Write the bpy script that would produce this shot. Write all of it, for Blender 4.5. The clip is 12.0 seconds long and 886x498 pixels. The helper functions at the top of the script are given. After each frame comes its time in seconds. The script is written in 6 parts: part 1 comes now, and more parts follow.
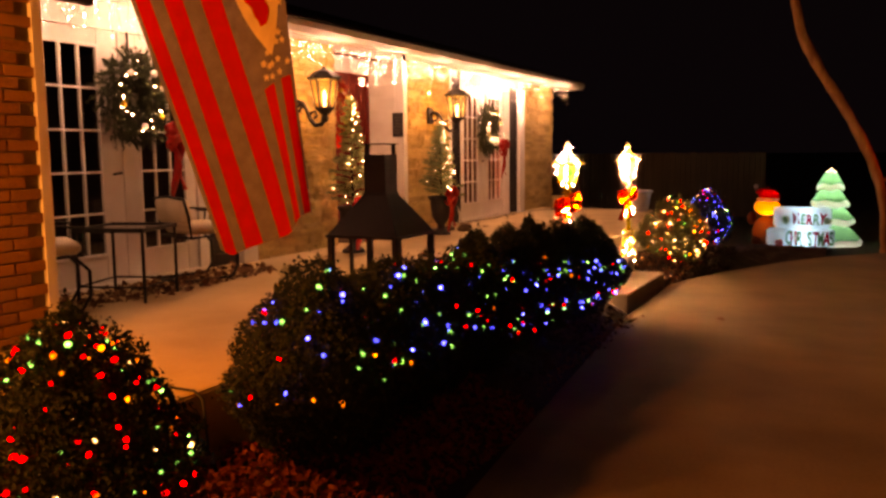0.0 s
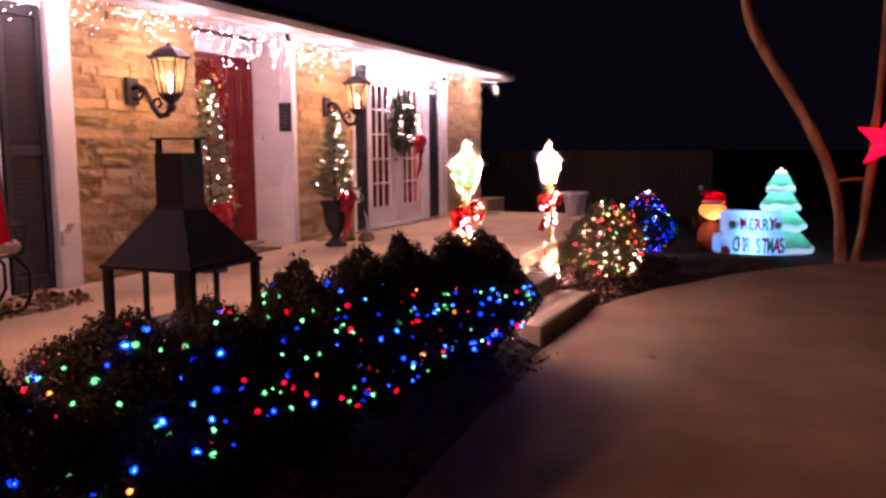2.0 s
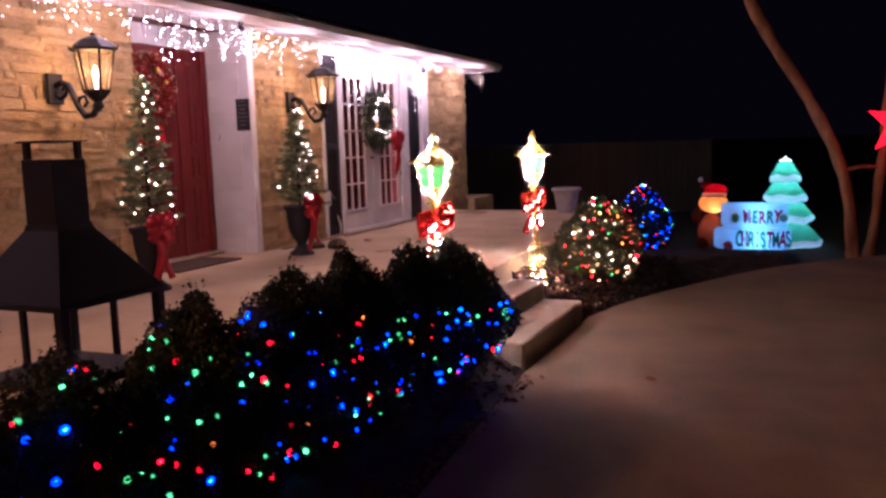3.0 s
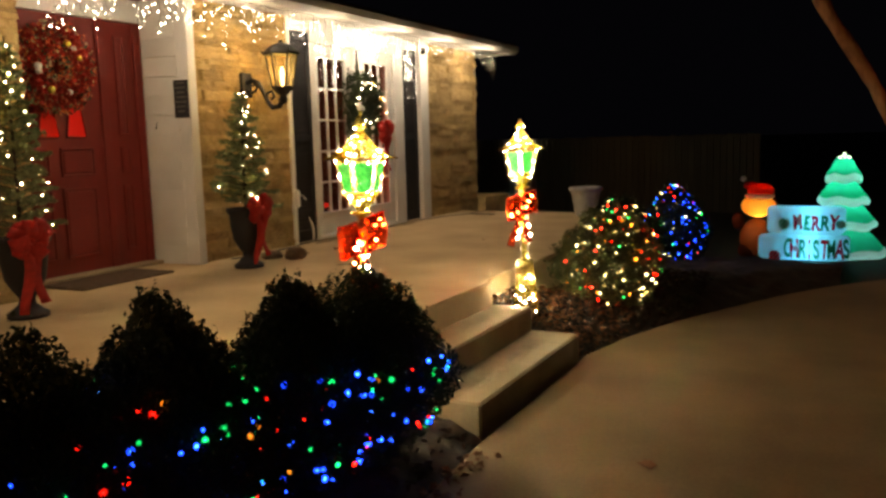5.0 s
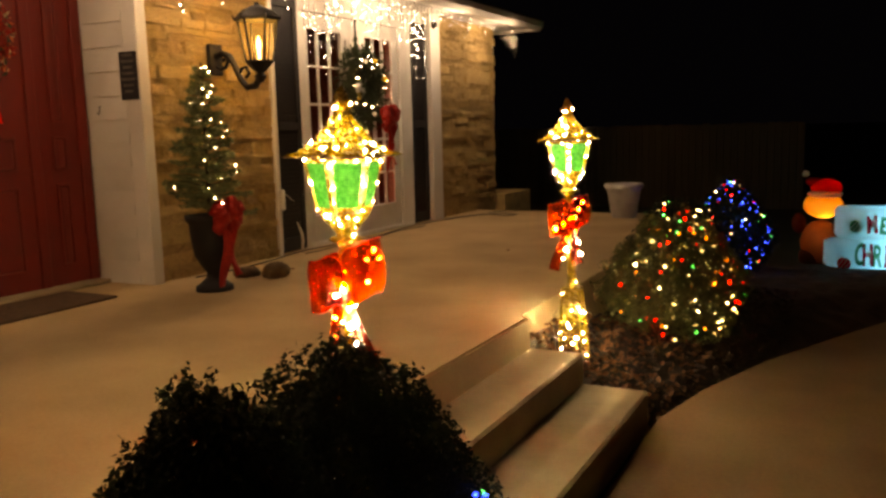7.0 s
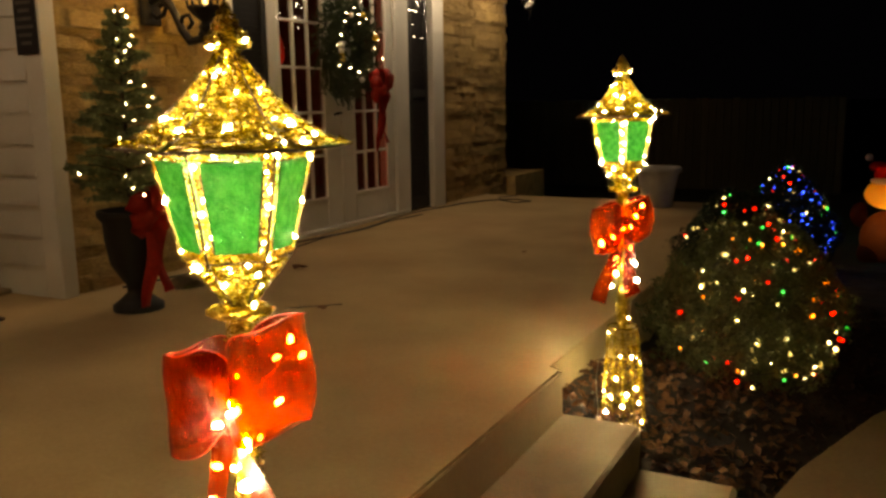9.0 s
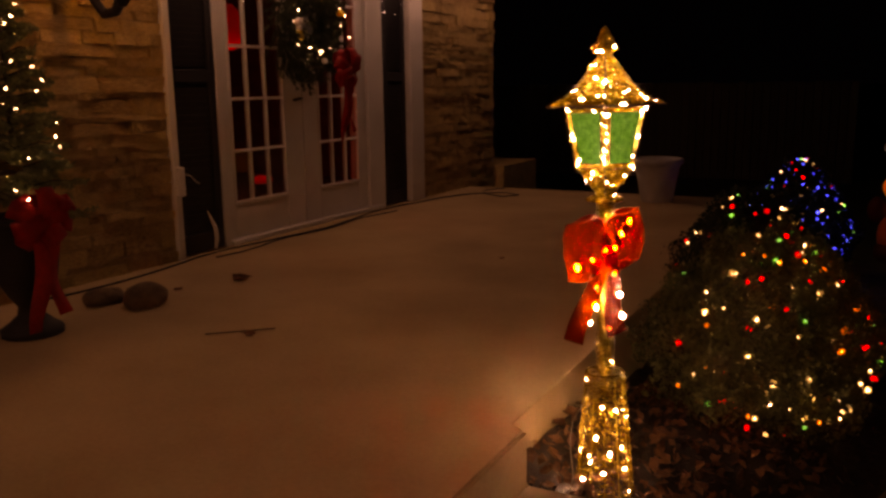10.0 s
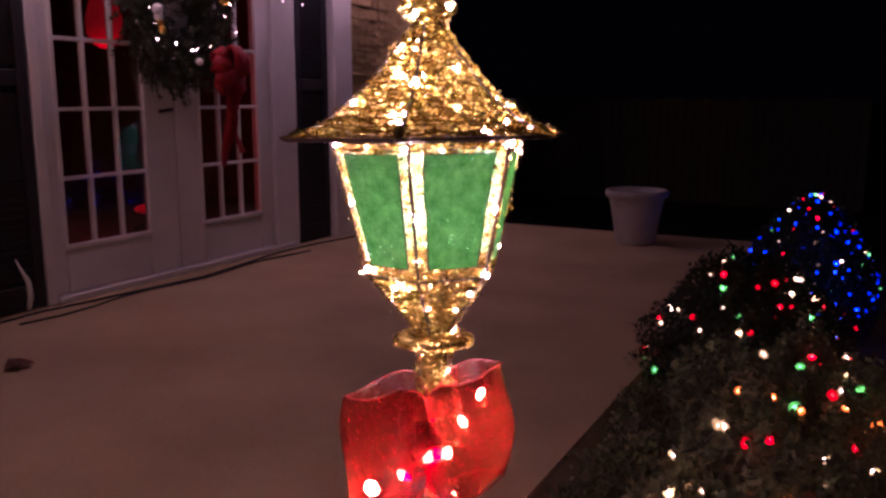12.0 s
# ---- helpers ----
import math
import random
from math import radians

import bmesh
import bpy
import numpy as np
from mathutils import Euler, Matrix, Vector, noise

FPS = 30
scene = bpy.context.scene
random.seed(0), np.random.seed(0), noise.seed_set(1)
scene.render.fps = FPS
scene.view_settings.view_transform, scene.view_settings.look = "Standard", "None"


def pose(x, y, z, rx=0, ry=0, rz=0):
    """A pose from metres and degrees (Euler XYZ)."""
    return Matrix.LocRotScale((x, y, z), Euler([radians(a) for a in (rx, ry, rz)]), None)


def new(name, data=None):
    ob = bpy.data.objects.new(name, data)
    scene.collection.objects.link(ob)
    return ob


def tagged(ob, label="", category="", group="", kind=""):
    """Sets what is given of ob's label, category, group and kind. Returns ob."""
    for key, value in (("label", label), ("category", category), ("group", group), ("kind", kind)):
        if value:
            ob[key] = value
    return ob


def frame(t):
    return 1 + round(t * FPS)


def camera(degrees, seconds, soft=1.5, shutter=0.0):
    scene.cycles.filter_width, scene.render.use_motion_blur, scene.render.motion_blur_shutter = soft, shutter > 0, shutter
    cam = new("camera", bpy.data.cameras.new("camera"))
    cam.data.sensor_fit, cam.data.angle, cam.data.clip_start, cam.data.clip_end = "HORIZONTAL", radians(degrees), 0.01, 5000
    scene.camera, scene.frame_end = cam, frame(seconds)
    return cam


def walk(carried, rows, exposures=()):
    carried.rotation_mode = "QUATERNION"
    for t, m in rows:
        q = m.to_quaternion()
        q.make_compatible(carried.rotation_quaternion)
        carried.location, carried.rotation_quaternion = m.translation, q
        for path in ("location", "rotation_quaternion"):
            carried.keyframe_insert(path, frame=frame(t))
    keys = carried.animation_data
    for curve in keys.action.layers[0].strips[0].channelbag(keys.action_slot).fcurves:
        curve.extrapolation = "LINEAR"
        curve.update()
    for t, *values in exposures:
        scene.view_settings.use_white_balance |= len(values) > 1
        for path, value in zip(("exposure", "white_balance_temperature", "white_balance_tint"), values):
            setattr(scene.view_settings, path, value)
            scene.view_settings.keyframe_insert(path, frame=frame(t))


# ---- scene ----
cam = camera(55.7, 12.0, soft=2.8)
METRES, EYE, TILT, LEAN, TURN = 9.9, 1.65, 0.0, 0.0, 26.5
ROWS = [
    (0.0, 0.0, 0.0, 0.0, -0.07, -6.59, 0.59),
    (0.5, 0.0186, 0.0412, -0.0007, -2.07, -6.7, 0.38),
    (1.0, 0.0374, 0.0828, -0.0005, -2.06, -6.86, 0.04),
    (1.5, 0.0512, 0.1253, 0.0002, -2.84, -6.82, 0.16),
    (2.0, 0.0717, 0.1663, 0.0003, -3.1, -6.84, 0.39),
    (2.5, 0.0877, 0.2106, -0.0018, -3.11, -7.04, 0.42),
    (3.0, 0.1016, 0.2541, 0.0002, -3.29, -7.14, 1.8),
    (5.0, 0.1748, 0.4134, -0.0042, -0.04, -7.45, 1.53),
    (5.5, 0.1767, 0.461, -0.005, -0.08, -7.5, 1.58),
    (6.0, 0.1783, 0.5005, -0.0051, 0.03, -7.83, 1.6),
    (6.5, 0.1727, 0.5396, -0.0053, 0.52, -7.98, 1.48),
    (8.5, 0.1666, 0.6897, -0.0061, 0.38, -9.17, 1.85),
    (9.0, 0.1685, 0.7268, -0.0066, 0.84, -10.0, 0.86),
    (9.5, 0.1734, 0.7645, -0.0057, 0.88, -10.66, 1.08),
    (10.0, 0.1897, 0.8023, -0.0067, 1.02, -11.07, 0.77),
    (10.5, 0.1995, 0.8417, -0.0076, 1.11, -11.22, 0.48),
    (11.0, 0.2129, 0.8773, -0.0069, 1.07, -10.89, 0.47),
    (11.5, 0.2295, 0.9133, -0.0073, 1.24, -10.28, -0.37),
    (12.0, 0.2398, 0.95, -0.0084, 1.17, -10.21, -0.05),
]
# seconds, stops, kelvin, tint
EXPOSURES = [
    (0.0, 0.64, 14000, 65),
    (0.5, 1.10, 7700, 76),
    (1.0, 1.44, 9100, 70),
    (1.5, 1.63, 6800, 23),
    (2.0, 0.88, 6000, 79),
    (2.5, 0.46, 9100, 52),
    (3.0, 0.32, 5400, 64),
    (4.0, 0.21, 6200, 33),
    (5.0, 0.09, 7000, 3),
    (5.5, -0.15, 5900, 69),
    (6.0, -0.31, 13300, 85),
    (6.5, -0.18, 9000, 6),
    (7.5, -0.66, 10600, 40),
    (8.5, -1.15, 12300, 67),
    (9.0, -1.03, 8600, 3),
    (9.5, -1.72, 6200, 65),
    (10.0, -2.12, 12300, 71),
    (10.5, -0.38, 5900, 45),
    (11.0, -1.08, 12300, 74),
    (11.5, -0.99, 7200, 5),
    (12.0, -1.56, 5700, 91),
]
walk(cam, [(t, pose(0, 0, EYE, TILT, LEAN, TURN) @ pose(METRES * x, METRES * y, METRES * z, 90 + pitch, roll, yaw)) for t, x, y, z, yaw, pitch, roll in ROWS], EXPOSURES)

# ---- plan ----
PORCH = 0.525          # top of the porch slab above the driveway
FRONT = -5.72          # outer face of the facade
EDGE = -2.78           # front edge of the porch slab
SOFFIT = 2.90
EAVE = -5.24           # outer face of the fascia
END = 16.55            # far corner of the house
BED = 0.16             # soil of the planting bed

# ---- world and large lights ----
world = bpy.data.worlds.new("night_sky")
scene.world = world
world.use_nodes = True
world.node_tree.nodes["Background"].inputs[0].default_value = (0.30, 0.27, 0.42, 1)
world.node_tree.nodes["Background"].inputs[1].default_value = 0.0035


def lamp(name, where, watts, colour, radius=0.05):
    data = bpy.data.lights.new(name, "POINT")
    data.energy, data.color, data.shadow_soft_size = watts, colour, radius
    ob = new(name, data)
    ob.location = where
    return ob


WARM = (1.0, 0.55, 0.13)
ICICLE = (0.96, 0.75, 0.58)
# the string of icicle bulbs under the eave
for i in range(10):
    lamp("icicle_glow", (-5.29, 4.1 + 1.32 * i, 2.74), 12.0 if i < 7 else 20.0, ICICLE, 0.12)
# unseen lamp added behind the start of the walk to light the driveway
drive_fill = bpy.data.lights.new("drive_fill_light", "POINT")
drive_fill.energy, drive_fill.color, drive_fill.shadow_soft_size = 60, (1.0, 0.42, 0.10), 0.3
new("drive_fill_light", drive_fill).location = (2.5, -4.5, 4.2)

# unseen warm lamp added by the near wing, behind the start of the walk
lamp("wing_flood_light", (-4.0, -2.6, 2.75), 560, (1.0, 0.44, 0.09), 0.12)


# ---- materials ----
def surface(name, dark, light, scale=6.0, rough=0.7, metal=0.0, bump=0.3, fine=90.0, spread=0.0, coat=0.0, through_light=0.0, stretch=(1, 1, 1), island=0.0):
    """Mottled at two scales, with fine relief; spread varies piece by piece."""
    m = bpy.data.materials.new(name)
    m.use_nodes = True
    n, l = m.node_tree.nodes, m.node_tree.links
    p = n["Principled BSDF"]
    at = n.new("ShaderNodeTexCoord")
    info = n.new("ShaderNodeObjectInfo")
    shift = n.new("ShaderNodeVectorMath")
    shift.operation = "MULTIPLY_ADD"
    shift.inputs[1].default_value = stretch
    l.new(at.outputs["Object"], shift.inputs[0])
    l.new(info.outputs["Random"], shift.inputs[2])
    a, b = n.new("ShaderNodeTexNoise"), n.new("ShaderNodeTexNoise")
    a.inputs["Scale"].default_value, a.inputs["Detail"].default_value = scale, 6
    b.inputs["Scale"].default_value, b.inputs["Detail"].default_value = fine, 4
    for q in (a, b):
        l.new(shift.outputs[0], q.inputs["Vector"])
    mixed = n.new("ShaderNodeMath")
    mixed.operation = "MULTIPLY_ADD"
    mixed.inputs[1].default_value = 0.35
    l.new(b.outputs["Fac"], mixed.inputs[0])
    l.new(a.outputs["Fac"], mixed.inputs[2])
    vary = n.new("ShaderNodeMath")
    vary.operation = "MULTIPLY_ADD"
    vary.inputs[1].default_value = spread
    l.new(info.outputs["Random"], vary.inputs[0])
    l.new(mixed.outputs[0], vary.inputs[2])
    ramp = n.new("ShaderNodeValToRGB")
    ramp.color_ramp.elements[0].position, ramp.color_ramp.elements[0].color = 0.42, (*dark, 1)
    ramp.color_ramp.elements[1].position, ramp.color_ramp.elements[1].color = 0.95 + 0.5 * spread, (*light, 1)
    if island:
        geo, each = n.new("ShaderNodeNewGeometry"), n.new("ShaderNodeMath")
        each.operation = "MULTIPLY_ADD"
        each.inputs[1].default_value = island
        l.new(geo.outputs["Random Per Island"], each.inputs[0])
        l.new(vary.outputs[0], each.inputs[2])
        vary = n.new("ShaderNodeMath")
        vary.operation = "SUBTRACT"
        vary.inputs[1].default_value = island / 2
        l.new(each.outputs[0], vary.inputs[0])
    l.new(vary.outputs[0], ramp.inputs[0])
    l.new(ramp.outputs[0], p.inputs["Base Color"])
    r = n.new("ShaderNodeMapRange")
    r.inputs["To Min"].default_value, r.inputs["To Max"].default_value = max(0.02, rough - 0.12), min(1, rough + 0.12)
    l.new(mixed.outputs[0], r.inputs["Value"])
    l.new(r.outputs[0], p.inputs["Roughness"])
    bm_ = n.new("ShaderNodeBump")
    bm_.inputs["Strength"].default_value, bm_.inputs["Distance"].default_value = bump, 0.02
    l.new(mixed.outputs[0], bm_.inputs["Height"])
    l.new(bm_.outputs[0], p.inputs["Normal"])
    p.inputs["Metallic"].default_value = metal
    p.inputs["Coat Weight"].default_value = coat
    if through_light:
        t = n.new("ShaderNodeBsdfTranslucent")
        l.new(ramp.outputs[0], t.inputs["Color"])
        mix = n.new("ShaderNodeMixShader")
        mix.inputs[0].default_value = through_light
        l.new(p.outputs[0], mix.inputs[1])
        l.new(t.outputs[0], mix.inputs[2])
        l.new(mix.outputs[0], n["Material Output"].inputs["Surface"])
    return m


def glow(name, colour, strength, vary=0.0, island=False):
    m = bpy.data.materials.new(name)
    m.use_nodes = True
    p = m.node_tree.nodes["Principled BSDF"]
    p.inputs["Base Color"].default_value = (*[0.6 * c for c in colour], 1)
    p.inputs["Roughness"].default_value = 0.3
    p.inputs["Emission Color"].default_value = (*colour, 1)
    if vary:
        n, l = m.node_tree.nodes, m.node_tree.links
        info, power, level = n.new("ShaderNodeObjectInfo"), n.new("ShaderNodeMath"), n.new("ShaderNodeMapRange")
        power.operation = "POWER"
        power.inputs[1].default_value = 2.2
        geo = n.new("ShaderNodeNewGeometry")
        l.new(geo.outputs["Random Per Island"] if island else info.outputs["Random"], power.inputs[0])
        l.new(power.outputs[0], level.inputs["Value"])
        level.inputs["To Min"].default_value, level.inputs["To Max"].default_value = strength * (1 - vary), strength * (1 + vary)
        l.new(level.outputs[0], p.inputs["Emission Strength"])
    else:
        p.inputs["Emission Strength"].default_value = strength
    return m


def glass(name, colour=(1, 1, 1), rough=0.0, clear=0.8):
    """Thin pane: clear with a glossy face."""
    m = bpy.data.materials.new(name)
    m.use_nodes = True
    n, l = m.node_tree.nodes, m.node_tree.links
    g, t, mix, f = n.new("ShaderNodeBsdfGlossy"), n.new("ShaderNodeBsdfTransparent"), n.new("ShaderNodeMixShader"), n.new("ShaderNodeLayerWeight")
    g.inputs["Roughness"].default_value = rough
    t.inputs["Color"].default_value = (*[c * clear for c in colour], 1)
    f.inputs["Blend"].default_value = 0.5
    power, level = n.new("ShaderNodeMath"), n.new("ShaderNodeMath")
    power.operation, level.operation = "POWER", "MULTIPLY_ADD"
    power.inputs[1].default_value = 5.0
    level.inputs[1].default_value, level.inputs[2].default_value = 0.95, 0.045
    l.new(f.outputs["Facing"], power.inputs[0])
    l.new(power.outputs[0], level.inputs[0])
    l.new(level.outputs[0], mix.inputs[0])
    l.new(t.outputs[0], mix.inputs[1])
    l.new(g.outputs[0], mix.inputs[2])
    l.new(mix.outputs[0], n["Material Output"].inputs["Surface"])
    return m


def sheer(name, dark, light, tint, clear, scale=70.0):
    """Thin cloth that lets part of what is behind it show through."""
    m = surface(name, dark, light, scale, 0.4, bump=0.6, fine=420, through_light=0.5)
    n, l = m.node_tree.nodes, m.node_tree.links
    out = n["Material Output"]
    cloth_ = out.inputs["Surface"].links[0].from_socket
    t, mix = n.new("ShaderNodeBsdfTransparent"), n.new("ShaderNodeMixShader")
    t.inputs["Color"].default_value = (*tint, 1)
    mix.inputs[0].default_value = clear
    l.new(cloth_, mix.inputs[1])
    l.new(t.outputs[0], mix.inputs[2])
    l.new(mix.outputs[0], out.inputs["Surface"])
    return m


CONCRETE = surface("porch_concrete", (0.37, 0.265, 0.14), (0.55, 0.41, 0.235), 1.6, 0.85, bump=0.15, fine=60)
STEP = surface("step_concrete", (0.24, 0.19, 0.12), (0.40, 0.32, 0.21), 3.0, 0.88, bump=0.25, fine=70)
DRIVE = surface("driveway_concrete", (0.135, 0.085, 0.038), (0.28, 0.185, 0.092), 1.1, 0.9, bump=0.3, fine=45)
SOIL = surface("mulched_soil", (0.012, 0.009, 0.007), (0.06, 0.04, 0.028), 7, 0.95, bump=0.9, fine=60)
STONE = surface("ledge_stone", (0.21, 0.13, 0.05), (0.60, 0.43, 0.19), 9, 0.88, bump=1.0, fine=42, spread=0.32)
MORTAR = surface("stone_backing", (0.11, 0.085, 0.05), (0.23, 0.18, 0.11), 9, 0.95, bump=0.4)
BRICK = surface("red_brick", (0.13, 0.055, 0.028), (0.30, 0.14, 0.075), 9, 0.88, bump=0.5, spread=0.4)
WHITE = surface("white_paint", (0.56, 0.55, 0.52), (0.73, 0.72, 0.69), 2.5, 0.5, bump=0.08, fine=120)
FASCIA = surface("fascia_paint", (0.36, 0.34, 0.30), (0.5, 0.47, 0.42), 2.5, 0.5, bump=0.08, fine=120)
BLACK = surface("black_paint", (0.006, 0.006, 0.008), (0.014, 0.014, 0.018), 6, 0.6, bump=0.1)
IRON = surface("black_iron", (0.010, 0.009, 0.008), (0.035, 0.032, 0.03), 12, 0.5, metal=0.6, bump=0.2)
RED_DOOR = surface("red_door_paint", (0.11, 0.005, 0.002), (0.19, 0.009, 0.003), 3, 0.55, bump=0.08, fine=50, stretch=(1, 1, 0.2))
SHINGLE = surface("roof_shingle", (0.015, 0.015, 0.016), (0.05, 0.05, 0.05), 12, 0.95, bump=0.6)
GRASS = surface("winter_grass", (0.012, 0.014, 0.006), (0.05, 0.05, 0.022), 9, 0.95, bump=0.9, fine=120)
PANE = glass("window_glass", clear=0.75)
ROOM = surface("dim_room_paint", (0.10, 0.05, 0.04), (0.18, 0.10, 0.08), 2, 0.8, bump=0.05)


# ---- mesh helpers ----
def mesh_of(name, bm, material, smooth=False):
    me = bpy.data.meshes.new(name)
    bm.normal_update()
    bm.to_mesh(me)
    bm.free()
    for m in (material if isinstance(material, (list, tuple)) else [material]):
        me.materials.append(m)
    if smooth:
        me.shade_smooth()
    return me


def put(name, me, parent=None, at=None, label=""):
    ob = new(name, me)
    if parent:
        ob.parent = parent
    if at is not None:
        ob.matrix_basis = at
    return tagged(ob, label)


def part(name, bm, material, parent=None, label="", at=None, smooth=False):
    return put(name, mesh_of(name, bm, material, smooth), parent, at, label)


def thing(name, at, label, category, group="", kind=""):
    ob = new(name)
    ob.empty_display_size = 0.1
    ob.matrix_basis = at
    return tagged(ob, label, category, group, kind)


def box(bm, x0, y0, z0, x1, y1, z1, bevel=0.0, slot=0):
    r = bmesh.ops.create_cube(bm, size=1, matrix=Matrix.Translation(((x0 + x1) / 2, (y0 + y1) / 2, (z0 + z1) / 2)) @ Matrix.Diagonal((abs(x1 - x0), abs(y1 - y0), abs(z1 - z0), 1)))
    if bevel:
        edges = list({e for v in r["verts"] for e in v.link_edges})
        bmesh.ops.bevel(bm, geom=edges, offset=bevel, segments=1, affect="EDGES")
    return bm


def solid(bm, outline, z0, z1):
    """A prism over an outline of (x, y)."""
    low = [bm.verts.new((x, y, z0)) for x, y in outline]
    top = [bm.verts.new((x, y, z1)) for x, y in outline]
    bm.faces.new(top)
    bm.faces.new(low[::-1])
    for i in range(len(low)):
        j = (i + 1) % len(low)
        bm.faces.new((low[i], low[j], top[j], top[i]))
    return bm


def rod(bm, p, q, r0, r1=None, seg=8, caps=True):
    p, q = Vector(p), Vector(q)
    r1 = r0 if r1 is None else r1
    turn = (q - p).to_track_quat("Z", "Y")
    rings = []
    for c, r in ((p, r0), (q, r1)):
        rings.append([bm.verts.new(c + turn @ Vector((r * math.cos(2 * math.pi * i / seg), r * math.sin(2 * math.pi * i / seg), 0))) for i in range(seg)])
    for i in range(seg):
        j = (i + 1) % seg
        bm.faces.new((rings[0][i], rings[0][j], rings[1][j], rings[1][i]))
    if caps:
        bm.faces.new(rings[0][::-1])
        bm.faces.new(rings[1])
    return bm


def tube(bm, points, r, seg=6, radii=None):
    points = [Vector(p) for p in points]
    rings = []
    for k, p in enumerate(points):
        way = (points[min(k + 1, len(points) - 1)] - points[max(k - 1, 0)])
        turn = way.to_track_quat("Z", "Y") if way.length > 1e-9 else Euler((0, 0, 0)).to_quaternion()
        rr = radii[k] if radii else r
        rings.append([bm.verts.new(p + turn @ Vector((rr * math.cos(2 * math.pi * i / seg), rr * math.sin(2 * math.pi * i / seg), 0))) for i in range(seg)])
    for a, b in zip(rings, rings[1:]):
        shift = min(range(seg), key=lambda s: sum((a[i].co - b[(i + s) % seg].co).length for i in range(seg)))
        for i in range(seg):
            bm.faces.new((a[i], a[(i + 1) % seg], b[(i + 1 + shift) % seg], b[(i + shift) % seg]))
    bm.faces.new(rings[0][::-1])
    bm.faces.new(rings[-1])
    return bm


def lathe(bm, profile, seg=16, turn=0.0, squash=None):
    """Rings of (radius, height) round z."""
    rings = []
    for r, z in profile:
        rings.append([bm.verts.new((r * math.cos(turn + 2 * math.pi * i / seg), r * math.sin(turn + 2 * math.pi * i / seg), z)) for i in range(seg)])
    for a, b in zip(rings, rings[1:]):
        for i in range(seg):
            j = (i + 1) % seg
            bm.faces.new((a[i], a[j], b[j], b[i]))
    bm.faces.new(rings[0][::-1])
    bm.faces.new(rings[-1])
    return bm


def flakes(name, places, normals, size, rng, material, tilt=0.7, long=1.6):
    """Many small pointed leaves in one mesh."""
    n = len(places)
    normals = normals / np.maximum(1e-6, np.linalg.norm(normals, axis=1, keepdims=True))
    normals = normals + tilt * rng.normal(size=(n, 3))
    normals /= np.linalg.norm(normals, axis=1, keepdims=True)
    side = np.cross(normals, rng.normal(size=(n, 3)))
    side /= np.maximum(1e-6, np.linalg.norm(side, axis=1, keepdims=True))
    up = np.cross(normals, side)
    s = (size * rng.uniform(0.6, 1.3, n))[:, None]
    tip, base = places + up * s * long * 0.5, places - up * s * long * 0.5
    left, right = places + side * s * 0.5 + normals * s * 0.12, places - side * s * 0.5 + normals * s * 0.12
    v = np.stack([base, right, tip, left], 1).reshape(-1, 3)
    me = bpy.data.meshes.new(name)
    me.from_pydata(v.tolist(), [], np.arange(4 * n).reshape(n, 4).tolist())
    me.materials.append(material)
    return me


def ribbon(bm, path, wide, up=Vector((0, 0, 1))):
    """A strip along a path, wide across it."""
    rows_ = []
    for k, p in enumerate(path):
        u = up(k / (len(path) - 1)) if callable(up) else up
        rows_.append((bm.verts.new(Vector(p) - u * wide / 2), bm.verts.new(Vector(p) + u * 0.0), bm.verts.new(Vector(p) + u * wide / 2)))
    for a, b in zip(rows_, rows_[1:]):
        bm.faces.new((a[0], b[0], b[1], a[1]))
        bm.faces.new((a[1], b[1], b[2], a[2]))
    return bm


def thick(bm, t=0.0012):
    bmesh.ops.recalc_face_normals(bm, faces=list(bm.faces))
    bmesh.ops.solidify(bm, geom=list(bm.faces), thickness=t)
    return bm


# ---- ground, driveway, beds ----
def sheet(name, xs, ys, height, material, parent=None, smooth=True):
    bm = bmesh.new()
    v = [[bm.verts.new((x, y, height(x, y))) for x in xs] for y in ys]
    for j in range(len(ys) - 1):
        for i in range(len(xs) - 1):
            bm.faces.new((v[j][i], v[j][i + 1], v[j + 1][i + 1], v[j + 1][i]))
    return part(name, bm, material, parent, smooth=smooth)


def lawn_height(x, y):
    drop = 0.14 * min(1, max(0, (y - 13.5) / 3))
    return -0.045 - drop + 0.012 * noise.noise((x * 1.3, y * 1.3, 0)) * (abs(x) < 30 and abs(y) < 40)


near = [i * 0.75 for i in range(-16, 17)]
xs = [-400, -150, -60, -25] + near + [25, 60, 150, 400]
ys = [-400, -150, -60, -25] + [i * 0.75 for i in range(-16, 41)] + [45, 60, 150, 400]
tagged(sheet("ground", xs, ys, lawn_height, GRASS), "dark winter lawn around the driveway", "ground", kind="structure")

outline = [(-1.45, -14), (-1.5, 0), (-1.55, 2), (-1.64, 3.5), (-1.78, 5), (-1.95, 7), (-2.05, 8.3), (-2.06, 10.3), (-1.93, 10.9), (-1.66, 11.7),
           (-1.33, 12.4), (-0.93, 13.2), (-0.55, 13.8), (0.1, 14.6), (1.2, 15.5), (3.5, 16.2), (13, 16.5), (13, -14)]
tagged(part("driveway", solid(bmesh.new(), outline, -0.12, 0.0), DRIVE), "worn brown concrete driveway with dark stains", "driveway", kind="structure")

# small dark leaves and grit that lie on the driveway
LITTER = surface("dead_leaf", (0.05, 0.022, 0.010), (0.17, 0.075, 0.03), 30, 0.9, bump=0.3, spread=0.5)


